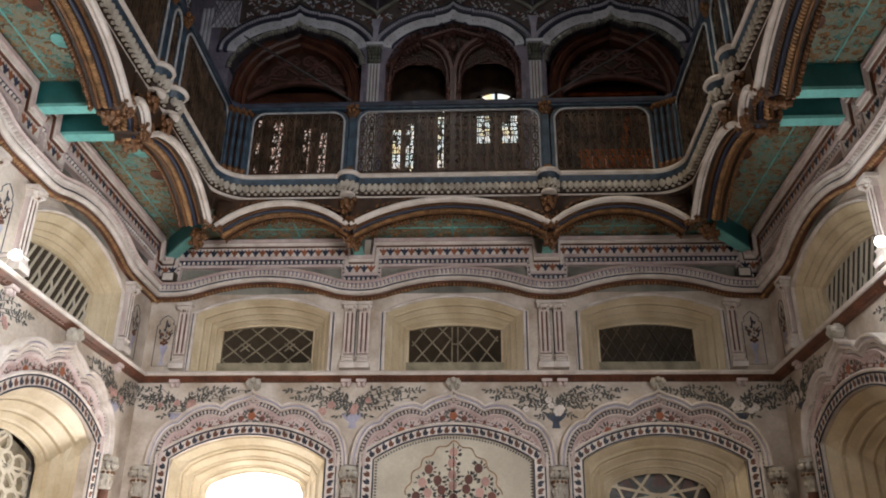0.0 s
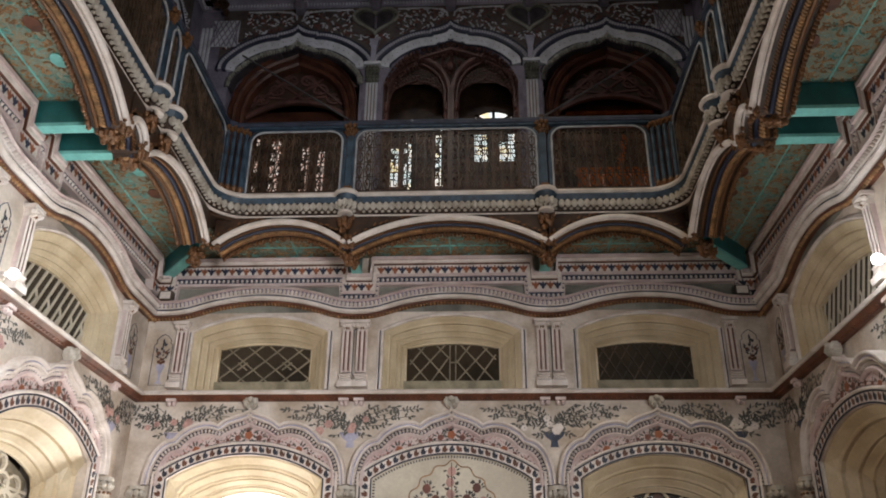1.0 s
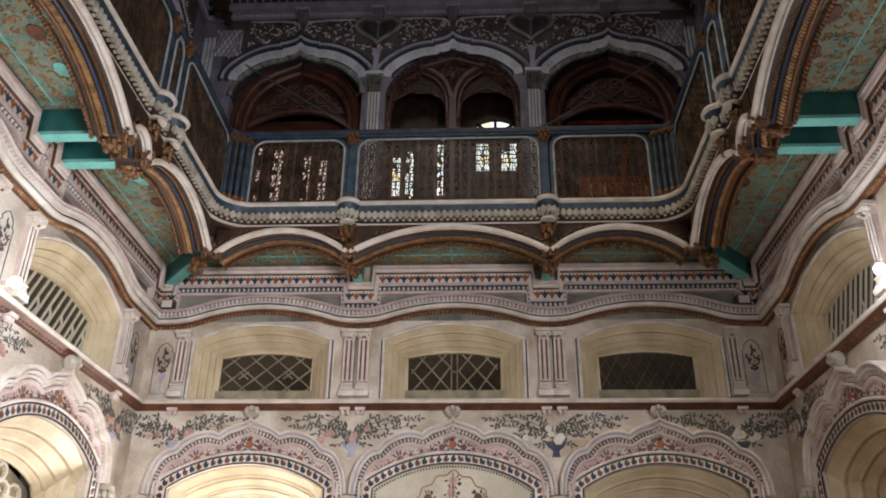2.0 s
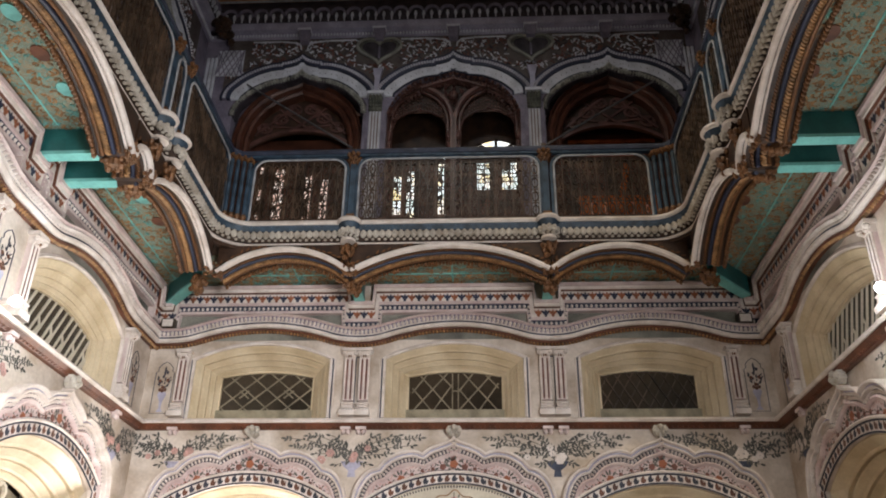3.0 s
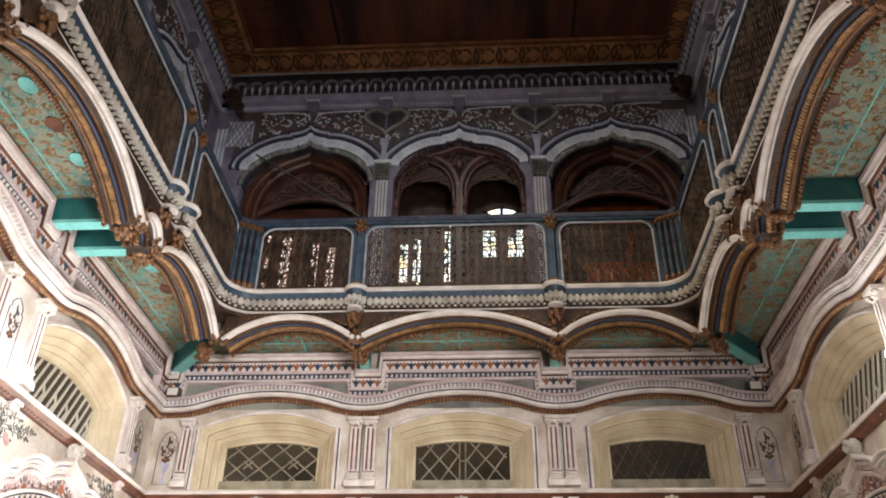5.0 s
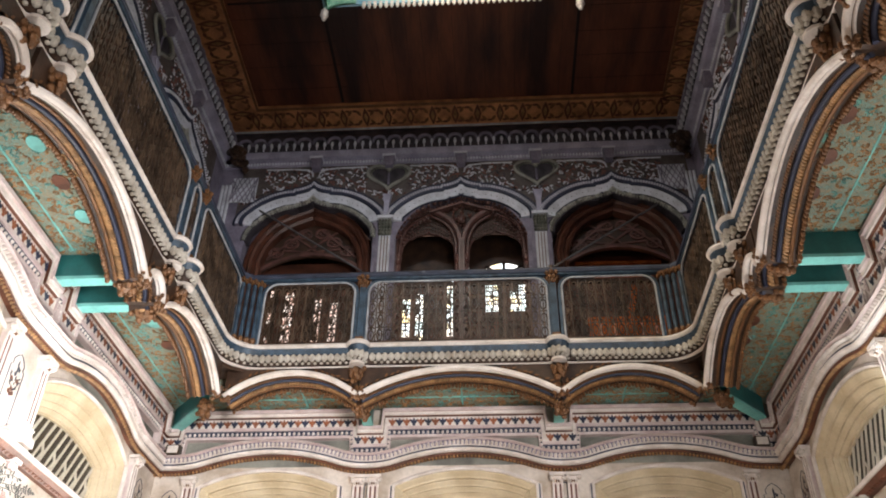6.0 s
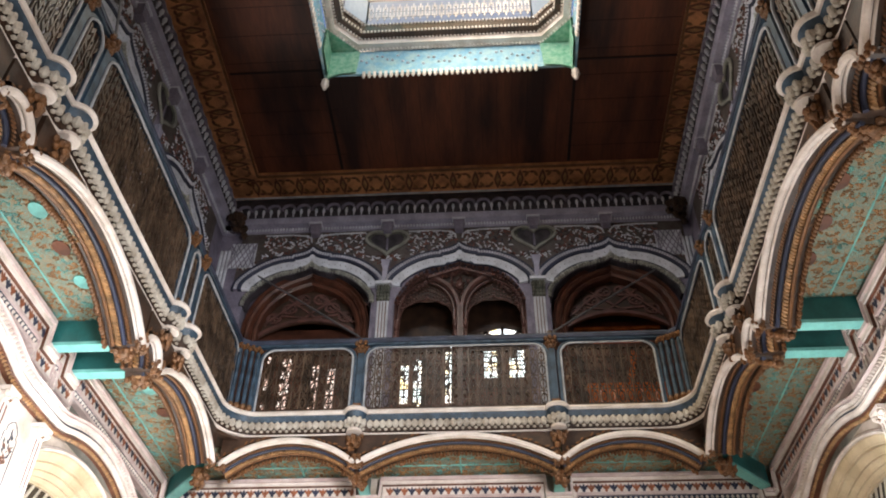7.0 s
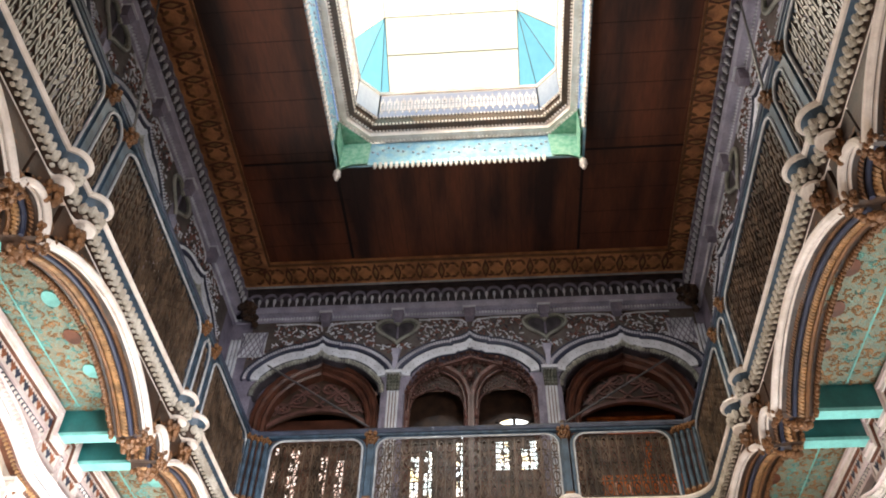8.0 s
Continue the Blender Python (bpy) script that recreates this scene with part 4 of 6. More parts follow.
EDGE = edge_line()
bal = thing("balcony_edge", PLAN, "white and blue moulded balcony edge with rows of carved leaves", "balcony")
part("top_roll", sweep(B(), EDGE, [(0.03, 5.66), (-0.02, 5.66), (-0.034, 5.68), (-0.02, 5.705), (0.03, 5.705)]), WHITE, bal)
part("blue_band", sweep(B(), EDGE, [(0.09, 5.607), (0.024, 5.607), (-0.006, 5.66), (0.09, 5.66)]), BLUE, bal)
part("bead_ground", sweep(B(), EDGE, [(0.1, 5.50), (0.045, 5.50), (0.024, 5.607), (0.1, 5.607)]), UMBER, bal)
lf, lf2 = B(), B()
for i, (u, v, a) in enumerate(along(EDGE, 0.062)):
    nx, ny = -math.sin(a), math.cos(a)
    tx, ty = math.cos(a), math.sin(a)
    ball(lf, u + nx * 0.006, v + ny * 0.006, 5.575, 0.022, 0.022, 0.03, 6)
    for q in (-1, 1):
        ball(lf, u + nx * 0.012 + q * tx * 0.02, v + ny * 0.012 + q * ty * 0.02, 5.563, 0.013, 0.013, 0.03, 5)
    ball(lf, u + nx * 0.012, v + ny * 0.012, 5.54, 0.026, 0.026, 0.022, 6)
    ball(lf2, u + nx * 0.03 + tx * 0.031, v + ny * 0.03 + ty * 0.031, 5.512, 0.019, 0.019, 0.014, 6)
part("carved_leaves", lf, TIRED, bal, "row of white carved leaves", "stuff")
part("lower_beading", lf2, TIRED, bal, "", "stuff")
part("lower_roll", sweep(B(), offset(EDGE, 0.055), [(0.02, 5.468), (-0.004, 5.468), (-0.014, 5.477), (-0.004, 5.49), (0.02, 5.49)]), WHITE, bal)
part("dark_band", sweep(B(), offset(EDGE, 0.085), flat(0, 0.06, 5.44, 5.495)), UMBER, bal)
bm = B()
box(bm, -HW, XL - 0.08, FRONT, BACK, 5.5, 5.6)
box(bm, XR + 0.08, HW, FRONT, BACK, 5.5, 5.6)
box(bm, XL - 0.08, XR + 0.08, YN + 0.08, BACK, 5.5, 5.6)
box(bm, XL - 0.08, XR + 0.08, FRONT, 0.4, 5.5, 5.6)
tagged(link("balcony_floor", bm, UMBER, None, "dark plank floor of the gallery", "structure"), category="floor")
for x0, x1, y0 in ((-HW, XL - 0.28, 0.4), (XR + 0.26, HW, 0.4), (XL - 0.28, XR + 0.26, YN + 0.3)):
    bm = box(B(), x0, x1, y0, BACK, 5.42, 5.498)
    tagged(link("balcony_soffit", bm, SOFFIT, None, "painted relief soffit with turquoise scrolls and worn gilding", "structure"), category="soffit")
# Soffit over the unseen near end, where the opening is added.
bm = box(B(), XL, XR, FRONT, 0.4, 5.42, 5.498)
link("unseen_south_soffit", bm, UMBER, None, "plain dark soffit over the unseen near end", "structure")


def fascia(m, u0, u1, spring, crown, w, deep=0.27):
    """One arched span under the balcony's edge, with a roped and leafy underside."""
    top = thing("balcony_arch", m, "brown gilt arch under the balcony with a white rolled edge", "arch", "arches under the balcony")
    a = arc(u0, u1, spring, crown - spring, 44)
    up = [(u, 5.47) for u, v in a]
    part("spandrel", strip(B(), a, up, w - 0.06, w), UMBER, top, "dark spandrel with gilt leaves")
    part("white_roll", sweep(B(), a, roll(0.026, -0.006, w + 0.012)), WHITE, top)
    part("white_rib", sweep(B(), a, roll(0.011, -0.014, w - 0.026)), WHITE, top)
    part("navy_roll", sweep(B(), a, roll(0.017, -0.02, w - 0.125)), NAVY, top, "navy painted roll between the ropes")
    part("underside", sweep(B(), a, [(0.09, w - deep), (0.05, w), (0, w), (-0.01, w - 0.06), (-0.005, w - 0.12), (-0.03, w - 0.15), (-0.03, w - 0.22), (-0.045, w - deep)]), UMBER, top)
    part("rope", rope(a, -0.012, w - 0.085, 0.027, 0.012), GOLD, top, "", "stuff")
    part("gilt_rope", rope(a, -0.038, w - 0.165, 0.028, 0.019), TAN, top, "twisted gilt rope moulding", "stuff")
    part("gilt_band", sweep(B(), offset(a, -0.04), roll(0.016, 0, w - 0.205, 6)), GOLD, top)
    fr = B()
    rng = random.Random(int(abs(u0) * 100))
    for u, v, an in along(offset(a, -0.05), 0.036):
        k = rng.uniform(0.7, 1.4)
        ball(fr, u, v - 0.012 * k, w - deep + 0.01, 0.017 * k, 0.026 * k, 0.02, 6)
    part("leaf_fringe", fr, GOLD, top, "fringe of carved leaves", "stuff")
    sp = B()
    for u, v, an in along(offset(a, 0.045), 0.055):
        if v < 5.455:
            leaf(sp, u, v, w + 0.0005, 0.055, 0.025, an + rng.uniform(-0.8, 0.8))
    part("gilt_leaves", sp, GOLD, top, "", "stuff")
    en = B()
    for e, sg in ((u0, 1), (u1, -1)):
        for k in range(22):
            ball(en, e + sg * rng.uniform(-0.01, 0.06), spring + rng.uniform(-0.05, 0.08), w + rng.uniform(-0.03, 0.03), 0.016, 0.022, 0.016, 6)
    part("end_leaves", en, GOLD, top, "gilt leaves where two arches meet", "stuff")
    return top


def rope(a, s, w, step, r=0.015):
    """A twisted moulding: slanting strands laid side by side along a line."""
    bm = B()
    for u, v, an in along(offset(a, s), step):
        tx, ty = math.cos(an), math.sin(an)
        rows = []
        for q, k in ((-1.0, 0.25), (-0.4, 1.0), (0.4, 1.0), (1.0, 0.25)):
            c = (u + tx * q * step * 0.55, v + ty * q * step * 0.55, w + q * r * 1.25)
            rows.append([bm.verts.new((c[0] + k * r * 0.62 * tx * math.cos(j) + k * r * ty * math.sin(j), c[1] + k * r * 0.62 * ty * math.cos(j) - k * r * tx * math.sin(j), c[2] - k * r * 0.5 * math.cos(j))) for j in (0, 1.26, 2.51, 3.77, 5.03)])
        for p, q in zip(rows, rows[1:]):
            for j in range(5):
                face(bm, (p[j], p[(j + 1) % 5], q[(j + 1) % 5], q[j]))
    return bm


for u0, u1 in ((-2.30, -1.0), (-0.98, 0.94), (0.96, 2.27)):
    fascia(NORTH, u0, u1, 5.18, 5.45 if u1 - u0 > 1.5 else 5.43, 0.85)
for m, s in ((WEST, 1), (EAST, -1)):
    for a, b, cr in ((0.9, 2.66, 5.44), (2.68, 3.06, 5.31), (3.1, 5.05, 5.46), (5.08, 5.41, 5.30), (5.44, 7.02, 5.42)):
        u0, u1 = (a, b) if s > 0 else (-b, -a)
        fascia(m, u0, u1, 5.14, cr, 0.85 if s > 0 else 0.895, 0.27)


def beam(m, length, label="teal painted beam end with a pale underside on the wall"):
    """A bracket beam from the wall to the balcony's edge, along its own y."""
    top = thing("bracket_beam", m, label, "beam", "beams under the balcony")
    part("beam_side", box(B(), -0.045, 0.045, 0, length, 5.215, 5.425), TEAL, top)
    part("underside", box(B(), -0.052, 0.052, 0, length, 5.185, 5.214), AQUA, top)
    g = B()
    rng = random.Random(4)
    for k in range(26):
        z = rng.uniform(-0.09, 0.09)
        rr = 0.075 * (1 - abs(z) / 0.16)
        a = rng.uniform(0, 6.28)
        ball(g, rr * math.cos(a), length + 0.05 + rr * math.sin(a) * 1.4, 5.17 + z, 0.03, 0.03, 0.028, 6)
    ball(g, 0, length + 0.05, 5.16, 0.06, 0.08, 0.08)
    part("pendant", g, GOLD, top, "carved gilt leaf pendant")
    return top


b0 = beam(pose(-0.99, 7.93, 0, 0, 0, 180), 0.40)
copy_thing(b0, pose(0.96, 7.93, 0, 0, 0, 180))
b2 = beam(pose(-3.02, 7.93, 0, 0, 0, 221), 0.66)
copy_thing(b2, pose(2.98, 7.87, 0, 0, 0, 137))
b1 = beam(pose(-3.08, 5.16, 0, 0, 0, -90), 0.53)
for x, y, r in ((-3.08, 5.55, -90), (3.05, 5.13, 90), (3.05, 5.50, 90), (-3.08, 3.16, -90), (-3.08, 2.78, -90), (3.05, 3.16, 90), (3.05, 2.78, 90)):
    copy_thing(b1, pose(x, y, 0, 0, 0, r))

# Medallions and raised leaves on the soffit.
k = 0
for x, ys in ((-2.69, (2.1, 2.49, 3.47, 3.855, 4.245, 4.63, 5.0, 6.15, 6.55)), (2.58, (2.1, 2.49, 3.47, 3.855, 4.245, 4.63, 5.0, 6.0, 6.35, 6.7))):
    for y in ys:
        t = thing("medallion", pose(x, y, 5.42), "round %s medallion on the painted soffit" % ("turquoise" if x < 0 and k % 2 else "brown"), "medallion", "medallions on the soffit")
        part("boss", slab(B(), [(0.06 * math.cos(i * math.pi / 7), 0.08 * math.sin(i * math.pi / 7)) for i in range(14)], -0.012, 0.001), AQUA if x < 0 and k % 2 else BROWN, t)
        k += 1
rng = random.Random(8)
relief, relief2 = B(), B()


def sprig(bm, x, y, size, turn, curl):
    """A curled stem of small raised leaves under the soffit."""
    px, py, a = x, y, turn
    for j in range(7):
        r = size * (0.16 - 0.012 * j)
        ball(bm, px, py, 5.419, r * 1.15, r * 0.85, 0.008, 5)
        if j % 2:
            ball(bm, px - math.sin(a) * r * 1.5, py + math.cos(a) * r * 1.5, 5.419, r * 0.7, r * 0.7, 0.007, 5)
        px, py, a = px + size * 0.25 * math.cos(a), py + size * 0.25 * math.sin(a), a + curl


for x0, x1, y0, y1 in ((-3.08, -2.54, 2.3, 7.9), (2.5, 3.08, 2.3, 7.9), (-2.5, 2.5, 7.5, 7.95)):
    nx, ny = max(2, round((x1 - x0) / 0.078)), max(2, round((y1 - y0) / 0.078))
    for i in range(nx):
        for j in range(ny):
            x, y = x0 + (i + rng.uniform(0.2, 0.8)) * (x1 - x0) / nx, y0 + (j + rng.uniform(0.2, 0.8)) * (y1 - y0) / ny
            sprig(relief if rng.random() < 0.74 else relief2, x, y, rng.uniform(0.055, 0.085), rng.uniform(0, 6.28), rng.choice((-1, 1)) * rng.uniform(0.4, 0.9))
t = thing("soffit_relief", PLAN, "raised gilt and turquoise leaf work on the soffit", "relief", kind="stuff")
part("gilt_leaf", relief, TAN, t, "", "stuff")
part("turquoise_leaf", relief2, SCROLL, t, "", "stuff")
lines = B()
for x in (-2.95, 2.86):
    for a, b in ((2.9, 5.05), (5.7, 7.75)):
        sweep(lines, [(x, a), (x, b)], flat(-0.006, 0.006, 5.412, 5.421))
for a, b in ((-2.2, -1.08), (-0.9, 0.87), (1.05, 2.2)):
    sweep(lines, [(a, 7.72), (b, 7.72)], flat(-0.008, 0.008, 5.412, 5.421))
    sweep(lines, [((a + b) / 2, 7.5), ((a + b) / 2, 7.9)], flat(-0.008, 0.008, 5.412, 5.421))
tagged(link("soffit_batten", lines, AQUA, None, "thin turquoise battens across the painted soffit", "structure"), category="batten")


# ---- the rail ----
def rail_panel(m, half, blades):
    """Fretwork between two posts, in a pale line with rounded upper corners."""
    top = thing("railing", m, "brown pierced fretwork panel in a pale rounded frame", "railing", "rail panels of the gallery")
    r, z1, z0 = 0.13, 6.44, 5.72
    line = [(-half, z0)] + [(-half + r - r * math.cos(k * math.pi / 12), z1 - r + r * math.sin(k * math.pi / 12)) for k in range(7)]
    line += [(half - r + r * math.sin(k * math.pi / 12), z1 - r + r * math.cos(k * math.pi / 12)) for k in range(7)] + [(half, z0)]
    part("pale_line", sweep(B(), line, roll(0.011, 0, 0.018, 6)), LINE, top)
    part("frame", sweep(B(), line, flat(0.012, 0.04, -0.02, 0.012)), BLUE, top)
    f = B()
    rng = random.Random(int(half * 100))
    n = max(2, round(2 * half / (0.052 if blades else 0.088)))
    st = 2 * half / n
    for i in range(n):
        u = -half + (i + 0.5) * st
        tall = z1 - 0.015 if half - abs(u) > 0.12 else z1 - 0.06
        if i:
            box(f, u - st * 0.5 - 0.006, u - st * 0.5 + 0.006, z0, tall, -0.012, 0.006)
        if blades:
            for k in range(8):
                v = z0 + 0.05 + (k + 0.5 * (i % 2)) * (tall - z0 - 0.06) / 8
                if v > tall - 0.04:
                    continue
                an, h, g = rng.uniform(-0.3, 0.5), rng.uniform(0.034, 0.056), rng.uniform(0.009, 0.016)
                c, q, tilt = math.cos(an), math.sin(an), rng.uniform(-0.008, 0.01)
                slab(f, [(u - g * c, v - g * q), (u + h * q, v - h * c), (u + g * c, v + g * q), (u - h * q, v + h * c)], -0.008 + tilt, 0.004 + tilt)
            continue
        rows = 4
        hv = (tall - z0 - 0.02) / rows
        for k in range(rows):
            v = z0 + 0.01 + (k + 0.5) * hv
            tilt = rng.uniform(-0.004, 0.006)
            ring(f, u, v, st * 0.33, hv * 0.37, 0.0055, -0.009 + tilt, 0.005 + tilt, 8)
            for dv, g, h in ((0.0, 0.008, 0.03), (hv * 0.5, 0.015, 0.024)):
                if k == rows - 1 and dv:
                    continue
                w0 = tilt + rng.uniform(-0.004, 0.004)
                slab(f, [(u - g, v + dv), (u, v + dv - h), (u + g, v + dv), (u, v + dv + h)], -0.008 + w0, 0.004 + w0)
            for q in (-1, 1):
                leaf(f, u + q * st * 0.46, v + hv * 0.44, 0.002 - tilt, 0.045, 0.016, 1.57 + q * 1.0)
    part("fretwork", f, FRET, top, "pierced brown wooden fretwork")
    part("bottom_rail", box(B(), -half, half, z0 - 0.02, z0 + 0.02, -0.02, 0.02), UMBER, top)
    return top


def rail_post(m):
    top = thing("rail_post", m, "dull blue rail post with a gilt leaf capital", "post", "rail posts of the gallery")
    part("shaft", box(B(), -0.03, 0.03, -0.03, 0.03, 5.70, 6.44), BLUE, top)
    part("base", box(B(), -0.04, 0.04, -0.04, 0.04, 5.70, 5.78), GOLD, top)
    c = B()
    for z, r in ((6.40, 0.03), (6.44, 0.045), (6.49, 0.06)):
        for k in range(7):
            a = k * 0.9 + z * 9
            ball(c, r * math.cos(a), r * math.sin(a), z, 0.026, 0.026, 0.03, 6)
    part("capital", c, GOLD, top)
    part("collar", sweep(B(), [(0.03 * math.cos(i), 0.03 * math.sin(i)) for i in (0.4, 2.0, 3.5, 5.1)], flat(0.0, 0.02, 6.52, 6.6), True), UMBER, top)
    return top


def turned(x, y, r):
    return pose(x, y, 0, 90, 0, r)


p0 = rail_post(pose(POSTS_N[0], YN + 0.02, 0))
for x, ys in ((XL - 0.02, POSTS_L), (XR + 0.02, POSTS_R)):
    for y in ys:
        copy_thing(p0, pose(x, y, 0))
copy_thing(p0, pose(POSTS_N[1], YN + 0.02, 0))
panels = {}


def place_panel(m, half, blades=False):
    k = (round(half, 2), blades)
    if k in panels:
        return copy_thing(panels[k], m)
    panels[k] = rail_panel(m, *k)


place_panel(turned(-0.035, YN + 0.02, 0), 0.91)
place_panel(turned(-1.56, YN + 0.02, 0), 0.47)
place_panel(turned(1.50, YN + 0.02, 0), 0.47)
for x, posts, r in ((XL - 0.02, POSTS_L, 90), (XR + 0.02, POSTS_R, -90)):
    ends = list(posts) + [YN - 0.02]
    for a, b in zip([1.0] + ends, ends):
        place_panel(turned(x, (a + b) / 2, r), round(abs(b - a) / 2 - 0.07, 2), True)
t = thing("top_rail", PLAN, "dark blue grey top rail round the gallery", "handrail")
line = [(XL - 0.02, 0.4), (XL - 0.02, YN - 0.08), (XL + 0.08, YN + 0.02), (XR - 0.08, YN + 0.02), (XR + 0.02, YN - 0.08), (XR + 0.02, 0.4)]
part("cap", sweep(B(), line, [(-0.04, 6.50), (-0.045, 6.53), (-0.03, 6.56), (0.03, 6.56), (0.045, 6.53), (0.04, 6.50)]), SLATE, t)
part("fillet", sweep(B(), line, flat(-0.03, 0.03, 6.475, 6.50)), BLUE, t)
cl = None
for sx, x in ((1, XL), (-1, XR)):
    for k in range(4):
        q = pose(x + sx * (0.02 + 0.055 * k), YN - 0.10 + 0.03 * k, 0)
        if cl is None:
            cl = thing("colonnette", q, "slim blue corner colonnette with gilt base and capital", "colonnette", "blue colonnettes in the corners")
            part("shaft", sweep(B(), [(0.022 * math.cos(i * math.pi / 5), 0.022 * math.sin(i * math.pi / 5)) for i in range(10)], [(0, 5.78), (0, 6.40), (0.006, 6.40), (0.006, 5.78)], True), BLUE, cl)
            cp = B()
            for j in range(8):
                ball(cp, 0.03 * math.cos(j), 0.03 * math.sin(j), 6.42 + 0.01 * (j % 3), 0.02, 0.02, 0.03, 6)
            part("capital", cp, GOLD, cl)
            cp = B()
            ball(cp, 0, 0, 5.75, 0.035, 0.035, 0.04)
            part("base", cp, GOLD, cl)
        else:
            copy_thing(cl, q)


# ---- gilt corbels under the bulges of the edge ----
def corbel(m):
    t = thing("gilt_corbel", m, "carved gilt leaf corbel under a bulge of the balcony edge", "corbel", "corbels under the balcony edge")
    g, rng = B(), random.Random(9)
    for k in range(22):
        z = rng.uniform(0, 1)
        a = rng.uniform(0, 6.28)
        r = 0.03 + 0.05 * z
        ball(g, r * math.cos(a), 0.02 + 0.6 * r * math.sin(a), 5.30 + 0.16 * z, 0.024, 0.024, 0.03, 6)
    part("leaves", g, GOLD, t)
    c = B()
    slab(c, [(0.075 * math.cos(i * 0.524), 0.075 * math.sin(i * 0.524)) for i in range(12)], 5.455, 5.48)
    part("plate", c, WHITE, t)
    return t


ck = None
for x, y, r in [(p, YN - 0.02, 0) for p in POSTS_N] + [(XL + 0.0, p, 90) for p in POSTS_L] + [(XR - 0.0, p, -90) for p in POSTS_R]:
    ck = copy_thing(ck, pose(x, y, 0, 0, 0, r)) if ck else corbel(pose(x, y, 0, 0, 0, r))


# ---- the upper gallery ----
def gallery_arch(m, label):
    """Stepped ogee mouldings round a gallery opening."""
    top = thing("gallery_arch", m, label, "arch", "ogee arches of the gallery")
    o = ogee()
    part("upper_line", sweep(B(), o, flat(0.0, 0.03, 0, 0.045)), NAVY, top)
    part("tooth_band", sweep(B(), o, flat(-0.05, 0.0, 0, 0.05)), MAUVE, top)
    part("teeth", beads(B(), offset(o, -0.022), 0.034, 0.013, 0.024, 0.03, 0.049), PALE, top, "", "stuff")
    part("navy_band", sweep(B(), o, [(-0.10, 0), (-0.10, 0.02), (-0.075, 0.05), (-0.05, 0.055), (-0.05, 0)]), NAVY, top)
    part("white_band", sweep(B(), o, [(-0.21, 0.0), (-0.21, 0.015), (-0.10, 0.045), (-0.10, 0.0)]), PALE, top)
    part("dots", beads(B(), offset(o, -0.155), 0.075, 0.006, 0.006, 0.004, 0.036), INK, top, "", "stuff")
    part("inner_roll", sweep(B(), o, roll(0.014, -0.215, 0.01, 6)), NAVY, top)
    return top


def carve(bm, pts, step, r, w, rng):
    for u, v, a in along(pts, step):
        k = rng.uniform(0.7, 1.3)
        ball(bm, u, v, w, r * k, r * k * rng.uniform(0.8, 1.4), r * 0.9, 6)


